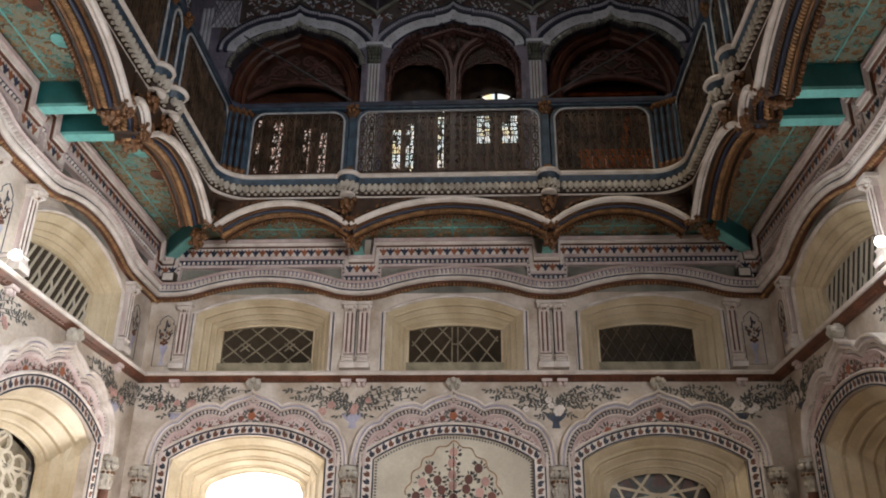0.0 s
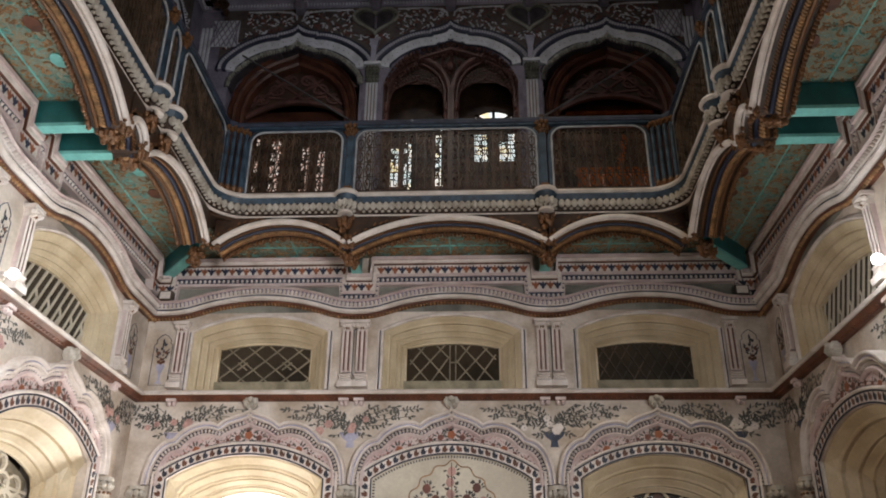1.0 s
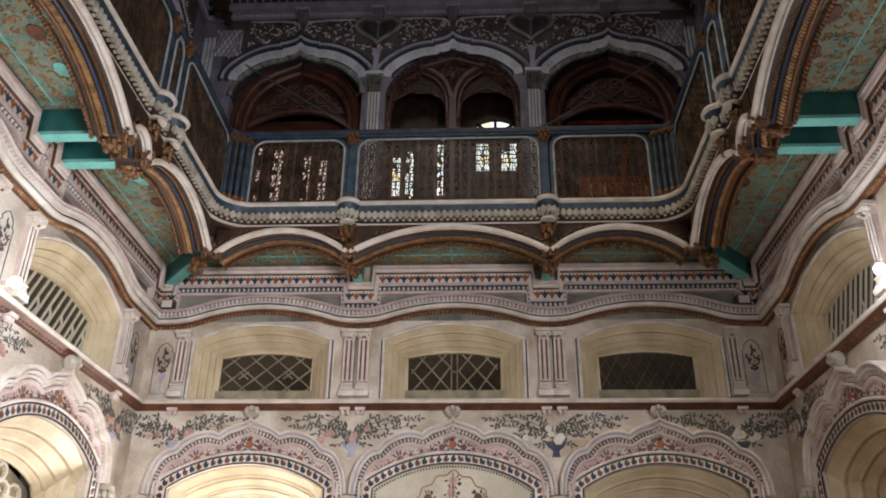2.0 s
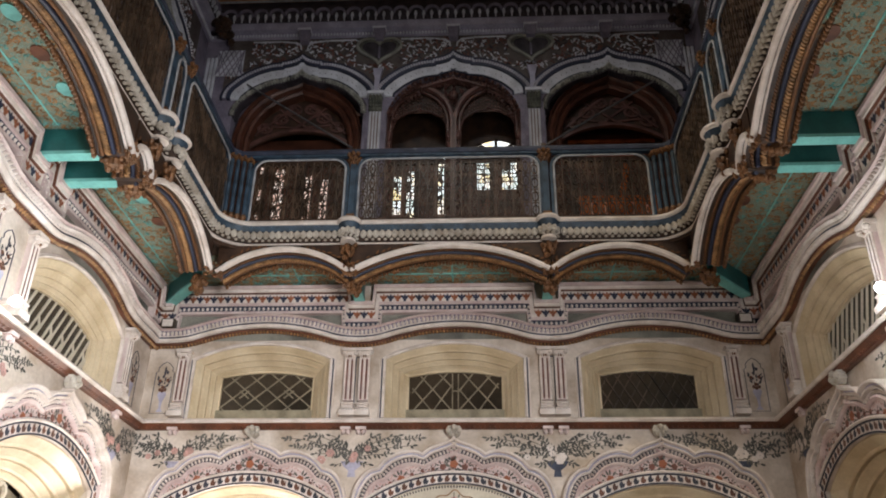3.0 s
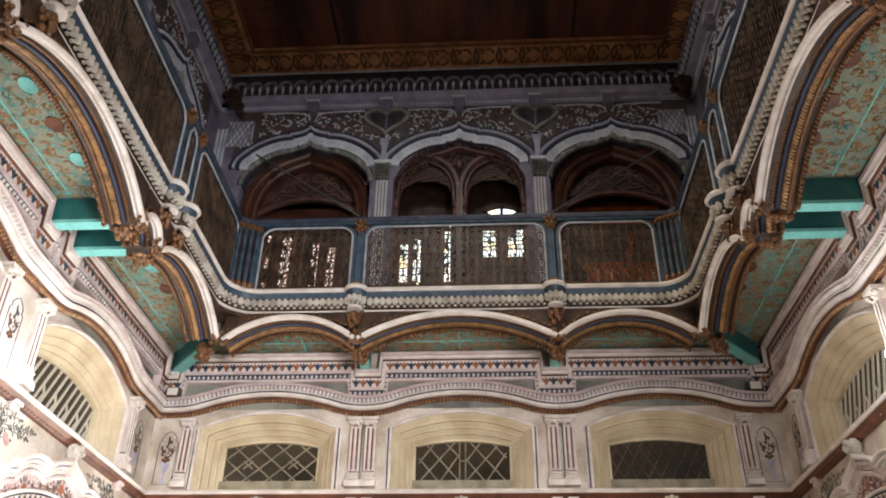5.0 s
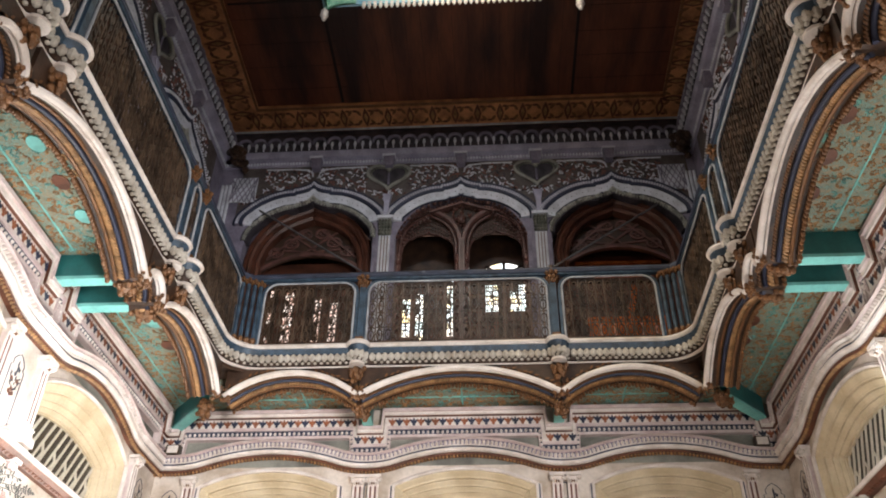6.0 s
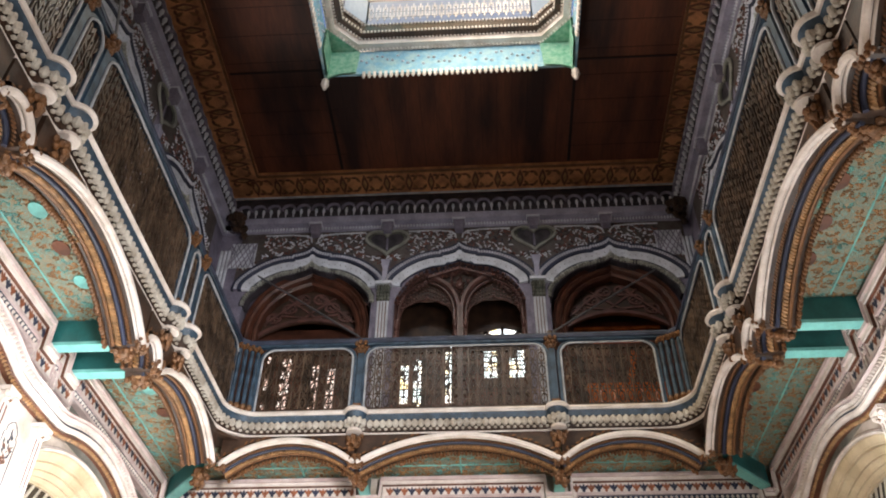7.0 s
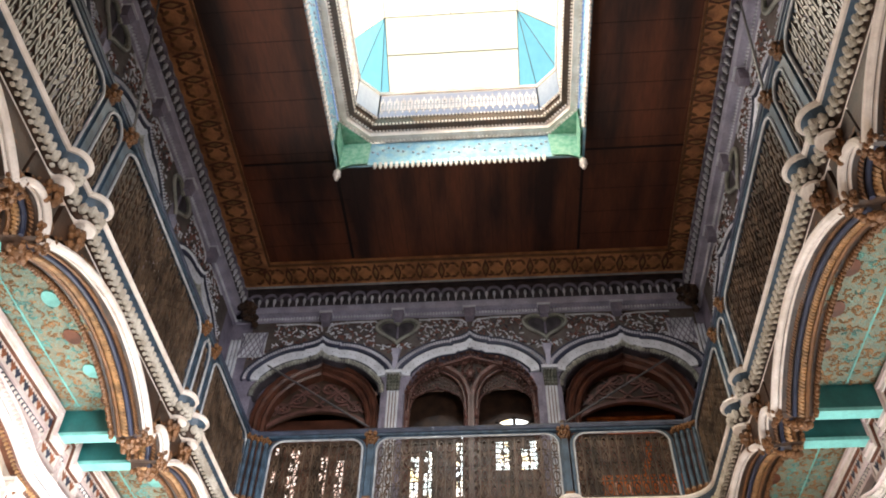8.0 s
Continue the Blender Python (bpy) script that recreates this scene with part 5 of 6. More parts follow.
def wood_screen(m, twin, label):
    """Carved wooden screen in the head of a gallery opening."""
    top = thing("wooden_screen", m, label, "screen", "carved screens of the gallery")
    rng = random.Random(3)
    if twin:
        ups = mirrored(bez((0, 8.36), (0.22, 8.27), (0.72, 8.22), (0.82, 7.70), 20))
        fr = B()
        for s in (-1, 1):
            c = s * 0.415
            half = bez((0, 8.17), (0.11, 8.10), (0.33, 8.05), (0.365, 7.68)) + [(0.365, 5.6)]
            low = [(c + u, v) for u, v in mirrored(half)]
            edge = [p for p in ups if p[0] * s >= -0.01]
            upper = [(-0.82, 5.6), (-0.82, 7.68)] + edge + [(0.0, 7.6), (0.0, 5.6)] if s < 0 else [(0.0, 5.6), (0.0, 7.6)] + edge + [(0.82, 7.68), (0.82, 5.6)]
            strip(fr, resample(low, 61), resample(upper, 61), -0.2, -0.14)
            for d, r, w in ((0.034, 0.04, -0.115), (-0.022, 0.018, -0.15)):
                part("arch_roll", sweep(B(), low, roll(r, d, w, 6)), CARVED, top)
            cusp = bez((0, 7.91), (0.03, 7.84), (0.12, 7.88), (0.18, 7.83), 5) + bez((0.19, 7.81), (0.26, 7.81), (0.32, 7.72), (0.33, 7.60), 5) + [(0.335, 7.45)]
            inner = resample([(c + u, v) for u, v in mirrored(cusp)], 41)
            outer = resample([(c + u, v) for u, v in mirrored(bez((0, 8.15), (0.11, 8.08), (0.32, 8.03), (0.355, 7.68)) + [(0.36, 7.45)])], 41)
            # Umber ground paints in the dark gaps; lighter carving serves as highlights.
            part("cusped_head", strip(B(), inner, outer, -0.215, -0.19), UMBER, top, "cusped carved head")
            cv = B()
            carve(cv, inner, 0.03, 0.016, -0.185, rng)
            for f in (0.25, 0.5, 0.75):
                ln = [(p[0] + (q[0] - p[0]) * f, p[1] + (q[1] - p[1]) * f) for p, q in zip(inner, outer)]
                carve(cv, ln[3:-3], 0.042, 0.0145, -0.187, rng)
            part("carving", cv, CARVED, top, "carved leaves", "stuff")
            for e in (-1, 1):
                sh = B()
                for z in range(12):
                    ball(sh, c + e * 0.355, 5.7 + z * 0.16, -0.12, 0.034 if z % 3 else 0.05, 0.085, 0.035, 8)
                part("shaft", sh, CARVED, top, "turned wooden shaft", "stuff")
        # Frame in the same umber, for the shade behind the carving.
        part("frame", fr, UMBER, top)
        cv = B()
        carve(cv, offset(ups, -0.012), 0.078, 0.034, -0.03, rng)
        carve(cv, offset(ups, -0.066), 0.046, 0.017, -0.05, rng)
        carve(cv, offset(ups, -0.105), 0.055, 0.022, -0.125, rng)
        part("crest", cv, CARVED, top, "row of carved leaves along the arch", "stuff")
        cv = B()
        for k in range(150):
            u, v = rng.uniform(-0.33, 0.33), rng.uniform(7.8, 8.26)
            if v > 7.84 + 1.0 * abs(u) and v < 8.27 - 0.42 * abs(u):
                ball(cv, u, v, -0.10, 0.016, 0.02, 0.022, 5)
        ball(cv, 0, 8.02, -0.08, 0.05, 0.07, 0.04, 8)
        part("leaf_carving", cv, CARVED, top, "dense carved leaves", "stuff")
        part("gable", sweep(B(), [(-0.40, 8.13), (0, 8.27), (0.40, 8.13)], flat(-0.016, 0.016, -0.14, -0.05)), CARVED, top)
        return top
    line = mirrored(bez((0, 8.32), (0.15, 8.22), (0.68, 8.18), (0.77, 7.5)) + [(0.77, 5.6)])
    for k in range(2):
        d = 0.085 * k
        part("stepped_frame", sweep(B(), offset(line, -d), [(-0.08, -0.24 - 0.04 * k), (-0.08, -0.11 - 0.04 * k), (-0.05, -0.085 - 0.04 * k), (-0.02, -0.11 - 0.04 * k), (0, -0.06 - 0.04 * k), (0.012, -0.08 - 0.04 * k), (0.012, -0.24 - 0.04 * k)]), WOOD, top)
    inner = offset(line, -0.165)[:-1][1:]
    body = B()
    low = arc(-0.62, 0.62, 7.42, 0.22, len(inner) - 1)
    strip(body, low, resample(inner, len(low)), -0.3, -0.27)
    # Tympanum darker than its carving, so the relief's shade lies in colour.
    part("tympanum", body, UMBER, top)
    cv = B()
    for q in (-1, 1):
        for c in ((0.27, 7.84), (0.11, 7.98), (0.45, 7.70)):
            ring(cv, q * c[0], c[1], 0.085, 0.07, 0.014, -0.27, -0.25, 10)
            for j in range(4):
                ball(cv, q * c[0] + 0.035 * math.cos(j * 1.57), c[1] + 0.03 * math.sin(j * 1.57), -0.262, 0.024, 0.02, 0.014, 6)
    sweep(cv, [(-0.56, 7.60), (-0.1, 8.04)], flat(-0.014, 0.014, -0.27, -0.245))
    sweep(cv, [(0.56, 7.60), (0.1, 8.04)], flat(-0.014, 0.014, -0.27, -0.245))
    sweep(cv, [(u, v - 0.0) for u, v in arc(-0.62, 0.62, 7.44, 0.22, 16)], flat(-0.02, 0.02, -0.27, -0.235))
    for s0, s1 in (((-0.5, 7.75), (0.15, 7.68)), ((0.5, 7.75), (-0.15, 7.68)), ((-0.3, 8.0), (0.05, 7.72)), ((0.3, 8.0), (-0.05, 7.72))):
        sweep(cv, [s0, s1], flat(-0.012, 0.012, -0.27, -0.25))
    part("carving", cv, CARVED, top, "carved tracery of leaves", "stuff")
    gl = B()
    o = [(u * 0.86, v - 0.235) for u, v in ogee()]
    for u, v, a in along(o, 0.038):
        k = rng.uniform(0.6, 1.3)
        ball(gl, u, v, 0.012, 0.026 * k, 0.026 * k, 0.03, 6)
        ball(gl, u + 0.02 * math.sin(a), v - 0.025 * math.cos(a), 0.01, 0.016 * k, 0.016 * k, 0.02, 5)
    part("leaf_band", gl, VERDI, top, "grey green carved leaf band", "stuff")
    # Ground darker than the leaves: shade between them is put into colour.
    part("leaf_ground", sweep(B(), o, flat(-0.045, 0.04, -0.12, 0.004)), DUSK, top)
    return top


ROSES = ((1.0, 0.80, 0.70, 1), (1.0, 0.66, 0.55, 1), (0.45, 0.2, 0.13, 1), (1.0, 0.9, 0.84, 1))


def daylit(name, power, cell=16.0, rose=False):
    """Coloured leaded glass whose own glow stands in for light from behind."""
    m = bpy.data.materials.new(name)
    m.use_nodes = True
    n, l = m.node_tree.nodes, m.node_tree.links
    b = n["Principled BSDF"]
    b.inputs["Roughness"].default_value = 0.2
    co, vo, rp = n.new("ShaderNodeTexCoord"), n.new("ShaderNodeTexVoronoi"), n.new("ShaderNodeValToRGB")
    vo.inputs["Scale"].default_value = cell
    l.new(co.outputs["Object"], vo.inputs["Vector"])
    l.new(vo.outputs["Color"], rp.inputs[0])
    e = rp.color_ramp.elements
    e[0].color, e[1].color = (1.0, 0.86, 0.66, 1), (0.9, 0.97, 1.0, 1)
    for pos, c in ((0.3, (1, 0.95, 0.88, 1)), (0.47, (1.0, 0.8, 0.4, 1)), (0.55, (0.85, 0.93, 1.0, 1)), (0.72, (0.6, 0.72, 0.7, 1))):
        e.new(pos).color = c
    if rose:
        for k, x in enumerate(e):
            x.color = ROSES[k % 4] if name != "amber_glow" else ((0.9, 0.16, 0.03, 1), (0.5, 0.08, 0.02, 1), (1.0, 0.28, 0.06, 1), (0.25, 0.04, 0.01, 1))[k % 4]
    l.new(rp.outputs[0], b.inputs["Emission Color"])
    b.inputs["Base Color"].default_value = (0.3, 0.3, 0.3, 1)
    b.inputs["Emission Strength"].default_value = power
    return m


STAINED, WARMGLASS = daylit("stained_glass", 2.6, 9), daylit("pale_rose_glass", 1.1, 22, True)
# Varnished wood; the orange also paints in the warm light on it.
EMBER = mat("varnished_wood_lit_orange", (0.62, 0.16, 0.04), 0.25, var=0.35, scale=6, fine=30)


def gallery_door(m, panes, material, label, arched=False):
    """Wooden double door behind the gallery arch, with narrow glazed lights."""
    top = thing("gallery_door", m, label, "door", "doors of the gallery")
    part("door_leaf", box(B(), -0.9, 0.9, 5.42, 7.7 if not arched else 7.35, -0.05, 0.0), WOOD, top)
    st = B()
    for u in (-0.88, -0.45, -0.03, 0.03, 0.45, 0.88):
        box(st, u - 0.025, u + 0.025, 5.45, 7.35, 0.0, 0.03)
    for v in (5.5, 6.5, 7.33):
        box(st, -0.88, 0.88, v - 0.03, v + 0.03, 0.0, 0.025)
    part("rails_and_stiles", st, UMBER, top)
    for u0, u1, v0, v1 in panes:
        g = box(B(), u0, u1, v0, v1, 0.005, 0.012)
        pn = part("pane", g, material, top, "glazed light that glows in place of daylight behind")
        ld = B()
        rng = random.Random(int(u0 * 100))
        v, mid = v0, (u0 + u1) / 2
        while v < v1 - 0.07:
            h = rng.uniform(0.045, 0.1)
            a, c, d = rng.uniform(-0.03, 0.03), rng.uniform(-0.03, 0.03), rng.uniform(-0.02, 0.02)
            grid_bars(ld, [((u0, v + h + a), (mid + d, v + h)), ((mid + d, v + h), (u1, v + h + c)), ((mid + d, v + h), (mid - d, v))], 0.012, 0.02, rng.uniform(0.004, 0.008))
            if rng.random() < 0.35:
                box(ld, u0, mid, v, v + h, 0.012, 0.018)
            v += h
        grid_bars(ld, [((u0, v0), (u0, v1)), ((u1, v0), (u1, v1)), (((u0 + u1) / 2, v0), ((u0 + u1) / 2, v1))], 0.012, 0.022, 0.007)
        part("leading", ld, UMBER, pn)
    if arched:
        fan = [(0.15, 7.42), (0.87, 7.42)] + arc(0.15, 0.87, 7.42, 0.24, 12)[::-1][1:-1]
        pn = part("fanlight", slab(B(), fan, 0.0, 0.008), material, top, "fanlight that glows in place of daylight behind")
        ld = B()
        grid_bars(ld, [((0.51, 7.4), (0.51, 7.68)), ((0.51, 7.42), (0.27, 7.6)), ((0.51, 7.42), (0.75, 7.6)), ((0.13, 7.4), (0.89, 7.4))], 0.008, 0.02, 0.02)
        sweep(ld, arc(0.15, 0.87, 7.42, 0.24, 12), flat(-0.03, 0.01, 0.008, 0.02))
        part("fan_bars", ld, UMBER, pn)
        part("head", strip(B(), [(-0.9, 7.35)] + arc(-0.88, 0.1, 7.35, 0.02, 6) + arc(0.13, 0.89, 7.42, 0.26, 12) + [(0.9, 7.35)], [(-0.9 + 1.8 * i / 21, 8.1) for i in range(22)], -0.05, -0.01), UMBER, top)
    return top


GA = {}
for side, m in UPPER.items():
    for i, (c, a, b) in enumerate(HIGH[side]):
        if not GA:
            GA["a"] = gallery_arch(m @ pose(c, 0, 0), "white and blue stepped ogee arch of the upper gallery")
        else:
            copy_thing(GA["a"], m @ pose(c, 0, 0))
        if side == "north" and i == 1:
            wood_screen(m @ pose(c, 0, 0), True, "carved brown wooden screen with twin pointed arches")
        elif "s" not in GA:
            GA["s"] = wood_screen(m @ pose(c, 0, 0), False, "stepped reddish wooden arch with a carved tympanum")
        else:
            copy_thing(GA["s"], m @ pose(c, 0, 0))
DOORS = NORTH @ pose(0, 0, -0.52)
gallery_door(DOORS @ pose(-1.91, 0, 0), [(-0.52, -0.42, 6.55, 7.3), (-0.33, -0.2, 6.5, 7.26), (0.05, 0.16, 6.5, 7.16), (0.25, 0.35, 6.55, 7.1)], WARMGLASS, "dark wooden double door with narrow rose glass lights")
gallery_door(DOORS @ pose(-0.03, 0, 0), [(-0.74, -0.64, 6.6, 7.12), (-0.58, -0.48, 6.55, 7.2), (-0.2, -0.11, 6.6, 7.5), (0.27, 0.46, 6.93, 7.34), (0.57, 0.77, 6.93, 7.34)], STAINED, "brown panelled door with bright leaded stained glass", True)
dd = gallery_door(DOORS @ pose(1.86, 0, 0), [], STAINED, "plain brown double door beside an orange varnished screen")
em = thing("varnished_screen", DOORS @ pose(1.86, 0, 0.04), "low varnished wooden screen with warm orange light put into its colour", "screen")
for k in range(6):
    part("board", box(B(), -0.42 + k * 0.16, -0.29 + k * 0.16, 6.3, 6.78, 0.0, 0.03), EMBER, em)
part("prop", sweep(B(), [(0.0, 6.35), (0.18, 7.2)], flat(-0.035, 0.035, 0.03, 0.06)), EMBER, em)
part("top_board", box(B(), -0.5, 0.55, 7.54, 7.58, 0.0, 0.03), EMBER, em)
# Glowing amber panes added to give the warm light in this alcove.
AMBERGLOW = daylit("amber_glow", 0.26, 5, True)
aw = thing("amber_glow_panes", DOORS @ pose(1.86, 0, 0.036), "dim amber panes added for the warm glow over the varnished screen", "window", "amber lights")
part("pane", box(B(), -0.36, 0.52, 6.42, 6.70, 0, 0.008), AMBERGLOW, aw, "added pane of dim amber glow")
part("fanlight", slab(B(), [(-0.28, 7.36), (0.42, 7.36)] + arc(-0.28, 0.42, 7.36, 0.13, 12)[::-1][1:-1], 0, 0.008), AMBERGLOW, aw, "added dim amber glow in a fanlight shape")
for m, side in ((UPPER["west"], "west"), (UPPER["east"], "east")):
    for c, a, b in HIGH[side]:
        copy_thing(dd, m @ pose(c, 0, -0.52))["label"] = "plain brown double door behind the side gallery"


def gallery_column(m):
    top = thing("gallery_column", m, "white fluted gallery column with a green gilt capital", "column", "columns of the gallery")
    sh = B()
    box(sh, -0.11, 0.11, 5.6, 7.82, 0, 0.03)
    part("backing", sh, MAUVE, top)
    for u in (-0.055, -0.018, 0.018, 0.055):
        part("reed", sweep(B(), [(u, 5.6), (u, 7.7)], roll(0.016, 0, 0.04, 6)), PALE, top)
    for u in (-0.036, 0.0, 0.036):
        part("groove_line", box(B(), u - 0.004, u + 0.004, 5.62, 7.68, 0.03, 0.05), GOLD, top)
    c = B()
    for z in range(5):
        for k in range(4):
            ball(c, -0.06 + 0.04 * k, 7.72 + 0.045 * z, 0.06, 0.026, 0.03, 0.03 + 0.006 * z, 6)
    part("capital", c, PATINA, top, "weathered green gilt capital")
    part("abacus", box(B(), -0.1, 0.1, 7.93, 7.97, 0, 0.11), PALE, top)
    part("neck", slab(B(), [(-0.035, 7.97), (0.035, 7.97), (0.03, 8.2), (0.06, 8.36), (-0.06, 8.36), (-0.03, 8.2)], 0, 0.05), LILAC, top, "lilac grey neck between the arches")
    return top


def heart(m):
    top = thing("heart_niche", m, "heart shaped niche with a grey green moulded rim", "niche", "heart niches between the arches")
    pts = []
    for k in range(40):
        t = 2 * math.pi * k / 40
        pts.append((0.0172 * 16 * math.sin(t) ** 3, 8.69 + 0.0141 * (13 * math.cos(t) - 5 * math.cos(2 * t) - 2 * math.cos(3 * t) - math.cos(4 * t))))
    pts = pts[::-1]
    part("rim", sweep(B(), pts, roll(0.02, 0, 0.025, 6), True), VERDI, top)
    part("inner_rim", sweep(B(), [(u * 0.84, 8.665 + (v - 8.665) * 0.86) for u, v in pts], roll(0.016, 0, 0.02, 6), True), PATINA, top)
    part("ground", slab(B(), [(u * 0.86, 8.665 + (v - 8.665) * 0.86) for u, v in pts], 0.0, 0.006), DUSK, top)
    part("drop", sweep(B(), [(0, 8.55), (0, 8.74)], roll(0.014, 0, 0.01, 6)), MAUVE, top)
    return top


def spandrel_relief(m, width, seed):
    """Painted stucco leaves over the arches."""
    top = thing("spandrel_relief", m, "painted stucco leaf relief in white rust and green", "relief", "reliefs over the gallery arches")
    rng = random.Random(seed)
    sets = [B(), B(), B()]
    for k in range(900):
        u, v = rng.uniform(-width, width), rng.uniform(8.25, 8.86)
        x = abs(u) / 0.94
        lim = 8.61 - 0.12 * min(1, x / 0.25) - (0.42 * max(0, x - 0.25) ** 1.6 if x < 1 else 0.3)
        hx = abs(abs(u) - 0.955)
        if v < lim + 0.05 or (hx < 0.29 and abs(v - 8.68) < 0.22) or abs(u) < 0.03:
            continue
        bead(sets[rng.choice((0, 0, 1, 1, 2))], u, v, 0.003, rng.uniform(0.018, 0.042), rng.uniform(0.007, 0.013), rng.uniform(0.012, 0.022), rng.uniform(0, 3.14))
    o = resample(offset(ogee(), 0.03), 61)
    part("ground", strip(B(), o, [(u, 8.895) for u, v in o], 0, 0.003), BRUN, top)
    for bm, mt, nm in zip(sets, (PALE, ROSE, DUSK), ("white_leaf", "rust_leaf", "green_leaf")):
        part(nm, bm, mt, top, "", "stuff")
    for s in (-1, 1):
        part("pale_scroll", sweep(B(), [(s * 0.04, 8.72), (s * 0.05, 8.78), (s * 0.1, 8.83), (s * 0.3, 8.855), (s * 0.66, 8.855)], roll(0.012, 0, 0.01, 6)), PALE, top)
    return top


def cornice_bracket(m):
    top = thing("cornice_bracket", m, "mauve stucco bracket under the upper cornice", "bracket", "brackets under the cornice")
    part("block", slab(B(), [(-0.05, 8.80), (0.05, 8.80), (0.075, 8.955), (-0.075, 8.955)], 0.0, 0.11), MAUVE, top)
    part("cap", box(B(), -0.085, 0.085, 8.955, 8.975, 0, 0.13), PALE, top)
    return top


gc = ht = cb = None
for side, m in UPPER.items():
    bays = HIGH[side]
    splits = sorted({x for c, a, b in bays for x in (a, b)})
    for x in splits:
        if side == "north" and abs(x) > 3 or side != "north" and abs(x) > 7.9:
            continue
        gc = copy_thing(gc, m @ pose(x, 0, 0)) if gc else gallery_column(m @ pose(x, 0, 0))
        ht = copy_thing(ht, m @ pose(x, 0, 0)) if ht else heart(m @ pose(x, 0, 0))
        cb = copy_thing(cb, m @ pose(x, 0, 0)) if cb else cornice_bracket(m @ pose(x, 0, 0))
    for k, (c, a, b) in enumerate(bays):
        cb = copy_thing(cb, m @ pose(c, 0, 0))
        spandrel_relief(m @ pose(c, 0, 0), 0.95, 20 + k)
    r = {"north": (-HW, HW), "west": (0.0, BACK), "east": (-BACK, 0.0)}[side]
    t = thing("upper_cornice", m, "mauve grey cornice with rows of little hanging arches", "cornice", kind="structure")
    ln = lambda v: [(r[0], v), (r[1], v)]
    part("tooth_ground", sweep(B(), ln(8.925), flat(-0.03, 0.04, 0, 0.03)), LILAC, t)
    part("teeth", beads(B(), ln(8.94), 0.04, 0.014, 0.026, 0.03, 0.03), PALE, t, "", "stuff")
    part("band", sweep(B(), ln(8.995), [(-0.03, 0), (-0.03, 0.12), (0.03, 0.14), (0.06, 0.14), (0.06, 0)]), LILAC, t)
    part("drop_ground", sweep(B(), ln(9.115), [(-0.06, 0), (-0.06, 0.13), (0.15, 0.16), (0.15, 0)]), DUSK, t)
    dr = B()
    for u, v, a in along(ln(9.11), 0.1):
        ball(dr, u, v + 0.02, 0.165, 0.022, 0.055, 0.028, 6)
        ball(dr, u, v - 0.045, 0.16, 0.011, 0.022, 0.016, 6)
    part("hanging_drops", dr, PALE, t, "", "stuff")
    hp = B()
    for u, v, a in along(ln(9.2), 0.2):
        sweep(hp, arc(u - 0.085, u + 0.085, 9.16, 0.085, 8), flat(-0.011, 0.011, 0.14, 0.19))
    part("little_arches", hp, MAUVE, t, "", "stuff")
    part("cove", sweep(B(), ln(9.4), [(-0.14, 0), (-0.14, 0.15), (0.08, 0.05), (0.1, 0.04), (0.1, 0)]), DUSK, t)

for s in (-1, 1):
    t = thing("corner_boss", pose(-2.9 if s < 0 else 2.76, 7.78, 8.88), "dark carved boss in the corner under the cornice", "boss", "corner bosses")
    g, rng = B(), random.Random(6)
    for k in range(24):
        ball(g, rng.uniform(-0.12, 0.12), rng.uniform(-0.12, 0.12), rng.uniform(-0.1, 0.1), 0.05, 0.05, 0.05, 6)
    part("leaves", g, UMBER, t)
    t = thing("corner_net", NORTH @ pose(-2.83 if s < 0 else 2.62, 0, 0.012), "pale blue netted stucco patch in the corner", "stucco panel", "corner panels")
    part("ground", slab(B(), [(-0.17, 8.32), (0.17, 8.32), (0.17, 8.72), (-0.17, 8.72)] if s < 0 else [(-0.17, 8.32), (0.17, 8.32), (0.17, 8.72), (-0.17, 8.72)], 0, 0.012), PALE, t)
    bars = B()
    for k in range(-3, 4):
        grid_bars(bars, [((max(-0.17, k * 0.07 - 0.1), 8.32), (min(0.17, k * 0.07 + 0.1), 8.72)), ((min(0.17, k * 0.07 + 0.1), 8.32), (max(-0.17, k * 0.07 - 0.1), 8.72))], 0.012, 0.02, 0.005)
    part("net", bars, MAUVE, t)
    t = thing("corner_pilaster", NORTH @ pose(-3.06 if s < 0 else 2.84, 0, 0.0), "white reeded pilaster in the gallery corner", "pilaster", "corner pilasters")
    for k in range(3):
        part("reed", sweep(B(), [(-0.05 + 0.05 * k, 5.6), (-0.05 + 0.05 * k, 8.6)], roll(0.02, 0, 0.02, 6)), PALE, t)


def rod(p, q, r=0.011):
    t = thing("tie_rod", PLAN, "thin grey iron stay rod above the gallery rail", "rod", "stay rods")
    d = Vector(q) - Vector(p)
    side = d.orthogonal().normalized()
    up = d.cross(side).normalized()
    bm = B()
    rows = [[bm.verts.new(Vector(e) + side * r * math.cos(a * 1.047) + up * r * math.sin(a * 1.047)) for a in range(6)] for e in (p, q)]
    for i in range(6):
        face(bm, (rows[0][i], rows[0][(i + 1) % 6], rows[1][(i + 1) % 6], rows[1][i]))
    part("bar", bm, GREY, t)


rod((-1.01, 7.14, 6.58), (-2.62, 8.0, 8.22))
rod((0.94, 7.14, 6.58), (2.38, 8.0, 8.10))
rod((XL, 3.30, 6.58), (-2.95, 3.62, 9.45))
rod((XR, 3.25, 6.58), (2.85, 3.95, 9.45))


# ---- ceiling and skylight ----
SX, SY0, SY1 = 1.41, 2.75, 5.78
SXC = -0.04
bm = B()
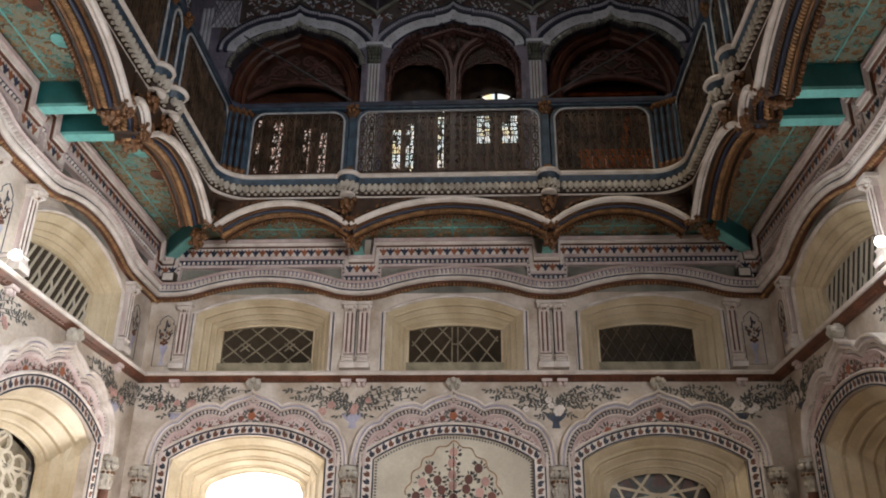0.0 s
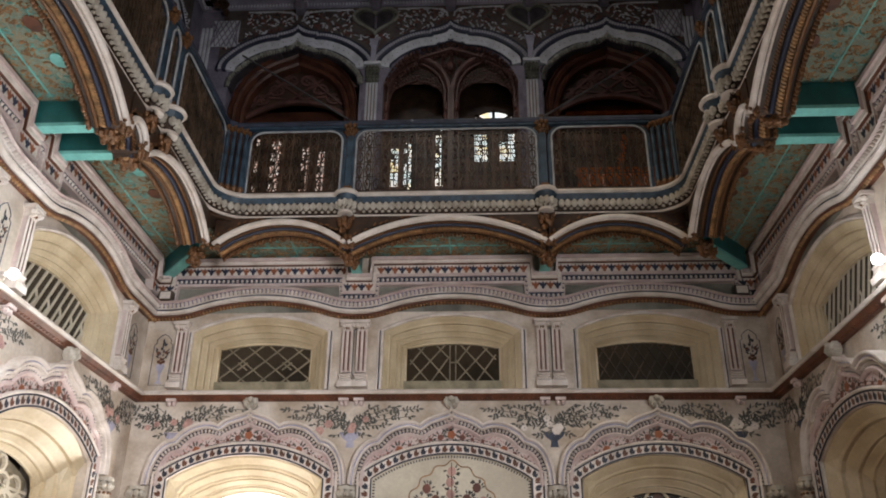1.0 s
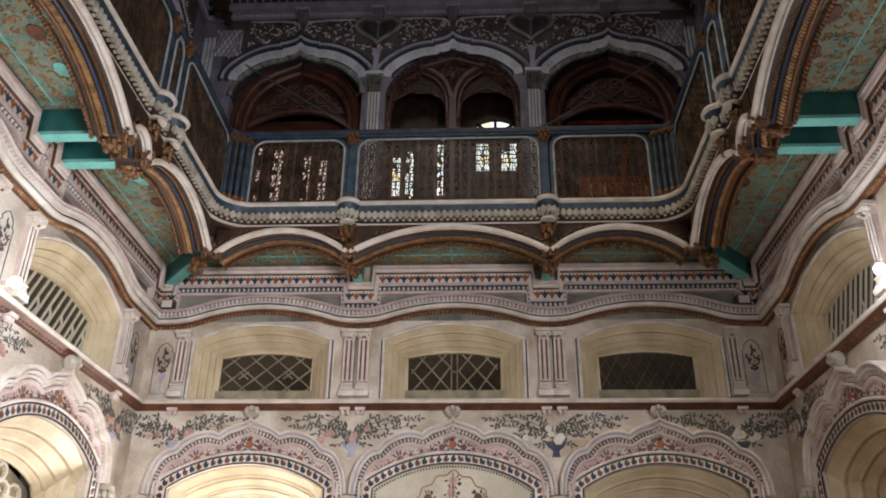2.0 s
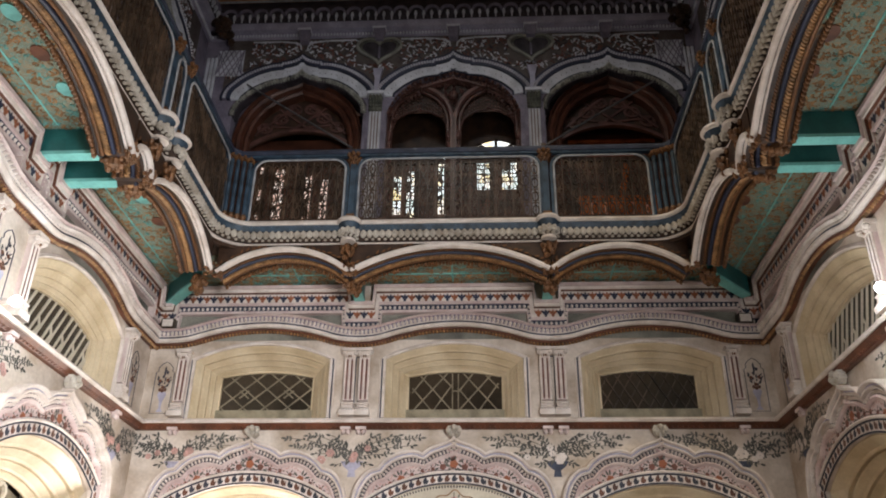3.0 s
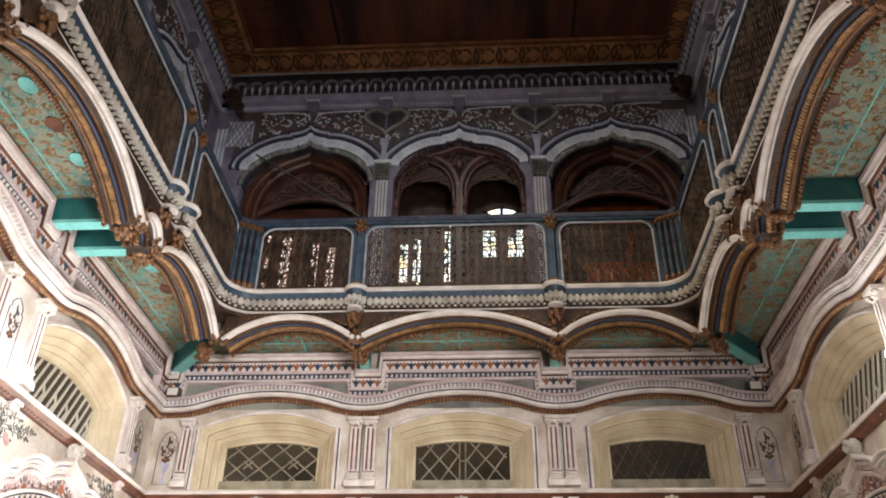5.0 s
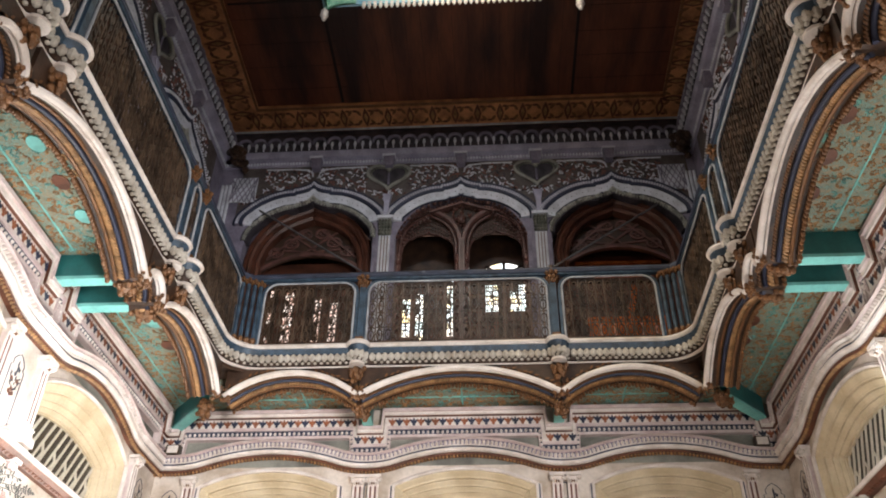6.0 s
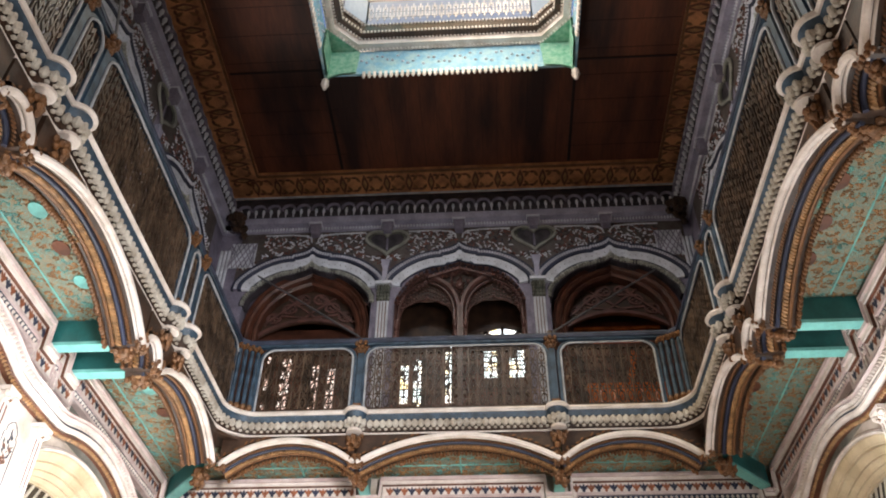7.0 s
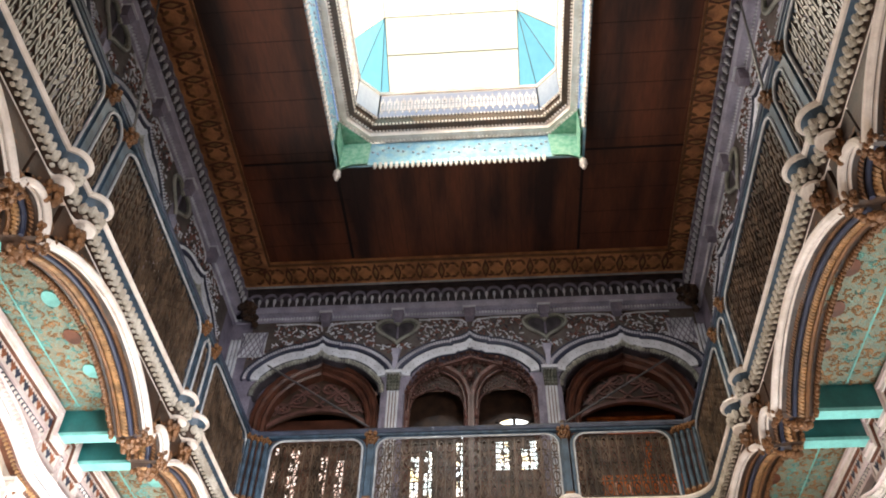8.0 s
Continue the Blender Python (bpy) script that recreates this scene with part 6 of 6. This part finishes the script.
for x0, x1, y0, y1 in ((-5, SXC - SX - 0.05, -3, 11), (SXC + SX + 0.05, 5, -3, 11), (SXC - SX - 0.05, SXC + SX + 0.05, SY1 + 0.05, 11), (SXC - SX - 0.05, SXC + SX + 0.05, -3, SY0 - 0.05)):
    box(bm, x0, x1, y0, y1, 9.57, 9.75)
# Dark strips stand in for the open seams between the boards.
seam = B()
ceiling = tagged(link("ceiling", bm, CEIL, None, "dark varnished brown board ceiling with stains", "structure"), category="ceiling")
for x in (-1.55, 1.42):
    box(seam, x - 0.018, x + 0.018, SY1, 7.5, 9.56, 9.572)
    box(seam, x - 0.012, x + 0.012, 0.9, SY0, 9.56, 9.572)
for x0, x1 in ((-2.65, SXC - SX), (SXC + SX, 2.6)):
    for y in (5.9, 2.6):
        box(seam, x0, x1, y - 0.012, y + 0.012, 9.56, 9.572)
for k in range(1, 18):
    y = 0.95 + 0.37 * k
    for x0, x1 in ((-2.66, SXC - SX), (SXC + SX, 2.56)):
        if y < 7.5:
            box(seam, x0, x1, y - 0.0016, y + 0.0016, 9.5665, 9.5705)
for k in range(1, 16):
    x = -1.55 + 0.186 * k
    box(seam, x - 0.0016, x + 0.0016, SY1, 7.5, 9.5665, 9.5705)
tagged(link("ceiling_gap_strip", seam, SEAM, None, "dark strips standing for the gaps between the ceiling boards", "structure"), category="batten")
IX0, IX1, IY0, IY1 = -2.68, 2.58, 0.95, 7.525
bm = B()
box(bm, -HW, IX0, 0, BACK, 9.5, 9.57)
box(bm, IX1, HE, 0, BACK, 9.5, 9.57)
box(bm, IX0, IX1, IY1, BACK, 9.5, 9.57)
box(bm, IX0, IX1, 0, IY0, 9.5, 9.57)
bt = thing("ceiling_border", PLAN, "gilt brown ceiling border with a row of lozenges", "ceiling border", kind="structure")
part("board", bm, BORDER, bt)
inner = [(IX0, IY0), (IX1, IY0), (IX1, IY1), (IX0, IY1)]
outer = [(-HW + 0.06, 0.4), (HE - 0.1, 0.4), (HE - 0.1, BACK - 0.07), (-HW + 0.06, BACK - 0.07)]
for ln, r, mt in ((inner, 0.018, GOLD), (outer, 0.016, LINE)):
    for a, b in zip(ln, ln[1:] + ln[:1]):
        part("bead_moulding", sweep(B(), [a, b], roll(r, 0, 9.497, 6)), mt, bt)
lz, dk, og = B(), B(), B()
mid = [((a[0] + b[0]) / 2, (a[1] + b[1]) / 2) for a, b in zip(inner, outer)]
for a, b in zip(mid, mid[1:] + mid[:1]):
    for u, v, an in along([a, b], 0.29):
        c, s = math.cos(an), math.sin(an)
        for bm, k, z in ((lz, 1.0, 9.494), (og, 0.5, 9.489)):
            q = [(0.05 * k, 0), (0.03 * k, 0.09 * k), (0, 0.17 * k), (-0.03 * k, 0.09 * k), (-0.05 * k, 0), (-0.03 * k, -0.09 * k), (0, -0.17 * k), (0.03 * k, -0.09 * k)]
            slab(bm, [(u + x * c - y * s, v + x * s + y * c) for x, y in q], z, 9.501)
        for e in (-1, 1):
            for f in (-1, 1):
                leaf(dk, u + e * 0.06 * c - f * 0.03 * s, v + e * 0.06 * s + f * 0.03 * c, 9.497, 0.13, 0.05, an + f * 1.1 if e > 0 else an + 3.14 - f * 1.1, -0.002)
            leaf(lz, u + e * 0.1 * c - 0.12 * s, v + e * 0.1 * s + 0.12 * c, 9.497, 0.08, 0.05, an, -0.002)
            leaf(lz, u + e * 0.1 * c + 0.12 * s, v + e * 0.1 * s - 0.12 * c, 9.497, 0.08, 0.05, an, -0.002)
part("lozenges", lz, BROWN, bt, "", "stuff")
part("gilt_leaves", dk, GOLD, bt, "", "stuff")
part("gilt_hearts", og, TAN, bt, "", "stuff")


def octagon(half_x, y0, y1, cut):
    x0, x1 = SXC - half_x, SXC + half_x
    return [(x0 + cut, y0), (x1 - cut, y0), (x1, y0 + cut), (x1, y1 - cut), (x1 - cut, y1), (x0 + cut, y1), (x0, y1 - cut), (x0, y0 + cut)]


sk = thing("skylight", PLAN, "glazed roof lantern with painted blue frame and white fringe", "skylight")
rect = [(SXC - SX, SY0), (SXC + SX, SY0), (SXC + SX, SY1), (SXC - SX, SY1)]
PAINTED = mat("pale_blue_painted_band", (0.20, 0.43, 0.58), 0.5, var=0.3, scale=9, tint=(0.38, 0.56, 0.60))
GREEN = mat("green_painted_leaves", (0.30, 0.50, 0.38), 0.5, var=0.35, scale=16, fine=60, tint=(0.12, 0.36, 0.24))
part("blue_band", sweep(B(), rect, [(0.0, 9.30), (0.0, 9.72), (-0.04, 9.72), (-0.04, 9.30)], True), PAINTED, sk, "pale blue painted band with flowers")
o1, o2, o3 = octagon(SX - 0.02, SY0 + 0.02, SY1 - 0.02, 0.32), octagon(SX - 0.11, SY0 + 0.11, SY1 - 0.11, 0.27), octagon(SX - 0.2, SY0 + 0.2, SY1 - 0.2, 0.24)
for (x, y), ex, ey in zip(rect, (1, -1, -1, 1), (1, 1, -1, -1)):
    cor = B()
    slab(cor, [(x, y), (x + ex * 0.36, y), (x, y + ey * 0.36)] if ex * ey > 0 else [(x, y), (x, y + ey * 0.36), (x + ex * 0.36, y)], 9.70, 9.72)
    for q in (0, 1):
        pts = [(0, 9.18), (0.06, 9.24), (0.16, 9.285), (0.34, 9.30), (0.36, 9.72), (0, 9.72)]
        vs = [cor.verts.new((x + ex * (p if q else 0.006), y + ey * (0.006 if q else p), z)) for p, z in pts]
        face(cor, vs)
        vs = [cor.verts.new((x + ex * (p if q else 0.03), y + ey * (0.03 if q else p), z)) for p, z in pts]
        face(cor, vs[::-1])
    part("corner_fan", cor, GREEN, sk, "green painted corner bracket with leaves")
part("lower_moulding", sweep(B(), o1, [(0.0, 9.72), (0.0, 9.78), (0.05, 9.80), (0.09, 9.80), (0.09, 9.72)], True), WHITE, sk)
fb = B()
for u, v, a in along(o1, 0.045, True):
    ball(fb, u - math.sin(a) * 0.01, v + math.cos(a) * 0.01, 9.72, 0.019, 0.019, 0.024, 6)
for u, v, a in along(o2, 0.042, True):
    for d, z in ((0.012, 9.797), (0.092, 9.825), (0.094, 9.962)):
        ball(fb, u - math.sin(a) * d, v + math.cos(a) * d, z, 0.015, 0.015, 0.02, 6)
part("beading", fb, WHITE, sk, "", "stuff")
part("upper_moulding", sweep(B(), o2, [(0.0, 9.80), (0.0, 9.96), (0.03, 9.98), (0.09, 9.98), (0.09, 9.80)], True), UMBER, sk)
fr = B()
for i, (a, b) in enumerate(zip(rect, rect[1:] + rect[:1])):
    d = math.hypot(b[0] - a[0], b[1] - a[1])
    n = int((d - 0.8) / 0.062)
    for k in range(n):
        f = (0.4 + (k + 0.5) * (d - 0.8) / n) / d
        x, y = a[0] + (b[0] - a[0]) * f, a[1] + (b[1] - a[1]) * f
        ball(fr, x, y, 9.265, 0.024, 0.024, 0.045, 6)
        box(fr, x - 0.017, x + 0.017, y - 0.012, y + 0.012, 9.285, 9.33)
part("fringe", fr, WHITE, sk, "white scalloped wooden fringe", "stuff")
for x, y in rect:
    pd = B()
    for z, r in ((9.19, 0.045), (9.13, 0.05), (9.08, 0.03)):
        ball(pd, x, y, z, r, r, 0.04)
    part("pendant", pd, WHITE, sk, "white turned corner pendant")
n8 = len(o3)
lg = B()
for i in range(n8):
    j = (i + 1) % n8
    face(lg, [lg.verts.new((*p, 9.979)) for p in (o2[i], o2[j], o3[j], o3[i])])
    face(lg, [lg.verts.new((*p, 9.80)) for p in (o1[i], o1[j], o2[j], o2[i])])
part("inner_ledge", lg, WHITE, sk)
for i in range(n8):
    a, b = o3[i], o3[(i + 1) % n8]
    bm = B()
    vs = [bm.verts.new((*a, 9.98)), bm.verts.new((*b, 9.98)), bm.verts.new((*b, 10.45)), bm.verts.new((*a, 10.45))]
    face(bm, vs)
    long = math.hypot(b[0] - a[0], b[1] - a[1]) > 0.6
    p = part("pane", bm, ETCHED if long else CLEAR, sk, "etched glass side light" if long else "")
    for q in (a, b):
        part("post", box(B(), q[0] - 0.008, q[0] + 0.008, q[1] - 0.008, q[1] + 0.008, 9.98, 10.45), WHITE, p)
    if long:
        st = B()
        for u, v, an in along([a, b], 0.085):
            ring_pts = [(u + 0.03 * math.cos(an) * math.cos(j), v + 0.03 * math.sin(an) * math.cos(j), 10.2 + 0.13 * math.sin(j)) for j in (0, 1.05, 2.1, 3.14, 4.19, 5.24)]
            for s0, s1 in zip(ring_pts, ring_pts[1:] + ring_pts[:1]):
                mx = [(s0[k] + s1[k]) / 2 for k in range(3)]
                box(st, mx[0] - 0.008, mx[0] + 0.008, mx[1] - 0.008, mx[1] + 0.008, mx[2] - 0.05, mx[2] + 0.05)
        part("tracery", st, WHITE, p, "", "stuff")
part("eave_bar", sweep(B(), o3, [(-0.02, 10.45), (-0.02, 10.5), (0.02, 10.5), (0.02, 10.45)], True), WHITE, sk)
# The roof: a hipped skirt with turquoise corners, and a flat top.
EZ, TZ = 10.5, 11.0
qx0, qx1, qy0, qy1 = -0.90, 0.72, SY0 + 0.97, 4.81
hips = B()


def pane_of(points, material, label):
    bm = B()
    face(bm, [bm.verts.new(p) for p in points])
    part("roof_pane", bm, material, sk, label)
    for p, q in zip(points, points[1:] + points[:1]):
        dv = Vector(q) - Vector(p)
        sd = dv.orthogonal().normalized() * 0.005
        s2 = dv.cross(sd).normalized() * 0.005
        r1, r2 = ([hips.verts.new(Vector(e) + x) for x in (sd, s2, -sd, -s2)] for e in (p, q))
        for k in range(4):
            face(hips, (r1[k], r1[(k + 1) % 4], r2[(k + 1) % 4], r2[k]))


def mixp(p, q, f):
    return tuple(a + (b - a) * f for a, b in zip(p, q))


ex0, ex1, ey0, ey1 = o3[7][0], o3[2][0], o3[0][1], o3[4][1]
for y, ye, c1, c2 in ((qy1, ey1, o3[5], o3[4]), (qy0, ey0, o3[0], o3[1])):
    A, Bq, C, D = (qx0, ye, EZ), (qx1, ye, EZ), (qx1, y, TZ), (qx0, y, TZ)
    pane_of([A, Bq, mixp(Bq, C, 0.5), mixp(A, D, 0.5)], CREAMGLASS, "cream glass")
    pane_of([mixp(A, D, 0.5), mixp(Bq, C, 0.5), C, D], CREAMGLASS, "cream glass")
for x, xe in ((qx0, ex0), (qx1, ex1)):
    pane_of([(xe, qy0, EZ), (xe, qy1, EZ), (x, qy1, TZ), (x, qy0, TZ)], CREAMGLASS, "cream glass")
for q, ch, fx, fy in (((qx0, qy1), (o3[5], o3[6]), ex0, ey1), ((qx1, qy1), (o3[4], o3[3]), ex1, ey1), ((qx0, qy0), (o3[0], o3[7]), ex0, ey0), ((qx1, qy0), (o3[1], o3[2]), ex1, ey0)):
    P = (*q, TZ)
    pane_of([P, (q[0], fy, EZ), (*ch[0], EZ)], TEALGLASS, "turquoise glass")
    pane_of([P, (*ch[0], EZ), (*ch[1], EZ)], TEALGLASS, "turquoise glass")
    pane_of([P, (*ch[1], EZ), (fx, q[1], EZ)], TEALGLASS, "turquoise glass")
for k in range(2):
    xa, xb = qx0 + (qx1 - qx0) * k / 2, qx0 + (qx1 - qx0) * (k + 1) / 2
    pane_of([(xa, qy0, TZ), (xb, qy0, TZ), (xb, qy1, TZ), (xa, qy1, TZ)], CREAMGLASS, "cream glass")
part("glazing_frame", hips, GOLD, sk, "thin brass coloured glazing bars")
blue = B()
rng = random.Random(12)
for a, b in zip(rect, rect[1:] + rect[:1]):
    for u, v, an in along([a, b], 0.06):
        nx, ny = -math.sin(an), math.cos(an)
        ball(blue, u + nx * 0.002, v + ny * 0.002, rng.uniform(9.42, 9.62), 0.022, 0.022, 0.012, 5)
part("band_motif", blue, PALE, sk, "", "stuff")
# The roof outside the lantern.
bm = B()
box(bm, -6, 6, -4, SY0 - 0.06, 9.76, 9.9)
box(bm, -6, 6, SY1 + 0.06, 12, 9.76, 9.9)
box(bm, -6, SXC - SX - 0.06, SY0 - 0.06, SY1 + 0.06, 9.76, 9.9)
box(bm, SXC + SX + 0.06, 6, SY0 - 0.06, SY1 + 0.06, 9.76, 9.9)
link("roof", bm, PLASTER, None, "pale flat roof round the lantern", "structure")
tagged(link("ground", box(B(), -3000, 3000, -3000, 3000, -0.4, -0.13), PLASTER, None, "dusty pale ground outside", "structure"), category="ground")


# ---- small things ----
def bulb(m):
    t = thing("wall_lamp", m, "bare glowing white bulb on a short white arm", "lamp", "bulbs between the side windows")
    g = B()
    bmesh.ops.create_uvsphere(g, u_segments=18, v_segments=12, radius=0.038, matrix=Matrix.Translation((0, 0, 0.2)))
    part("bulb", g, BULB, t, "glowing white glass bulb")
    part("holder", sweep(B(), [(0.022 * math.cos(i), 0.022 * math.sin(i)) for i in range(6)], flat(0, 0.004, 0.1, 0.15), True), WHITE, t)
    part("arm", box(B(), -0.01, 0.01, -0.01, 0.01, 0.0, 0.11), WHITE, t)
    part("plate", box(B(), -0.05, 0.05, -0.05, 0.05, 0, 0.012), WHITE, t)
    return t


bl = bulb(WEST @ pose(5.17, 3.985, 0.0))
copy_thing(bl, EAST @ pose(-5.19, 4.03, 0.0))
# These two bulbs are unseen repeats, added with the near fill lamps.
copy_thing(bl, WEST @ pose(3.10, 3.985, 0.0))
copy_thing(bl, EAST @ pose(-3.10, 4.03, 0.0))


def box_light(m):
    t = thing("junction_box", m, "small pale metal box on the wall above the cornice", "metal box", "boxes in the corners")
    part("case", box(B(), -0.07, 0.07, 0, 0.1, 0.0, 0.09), FRET, t)
    part("lid", box(B(), -0.055, 0.055, 0.012, 0.088, 0.09, 0.096), WHITE, t)
    return t


b0 = box_light(NORTH @ pose(-2.98, 4.90, 0.06))
copy_thing(b0, NORTH @ pose(2.93, 4.90, 0.06))
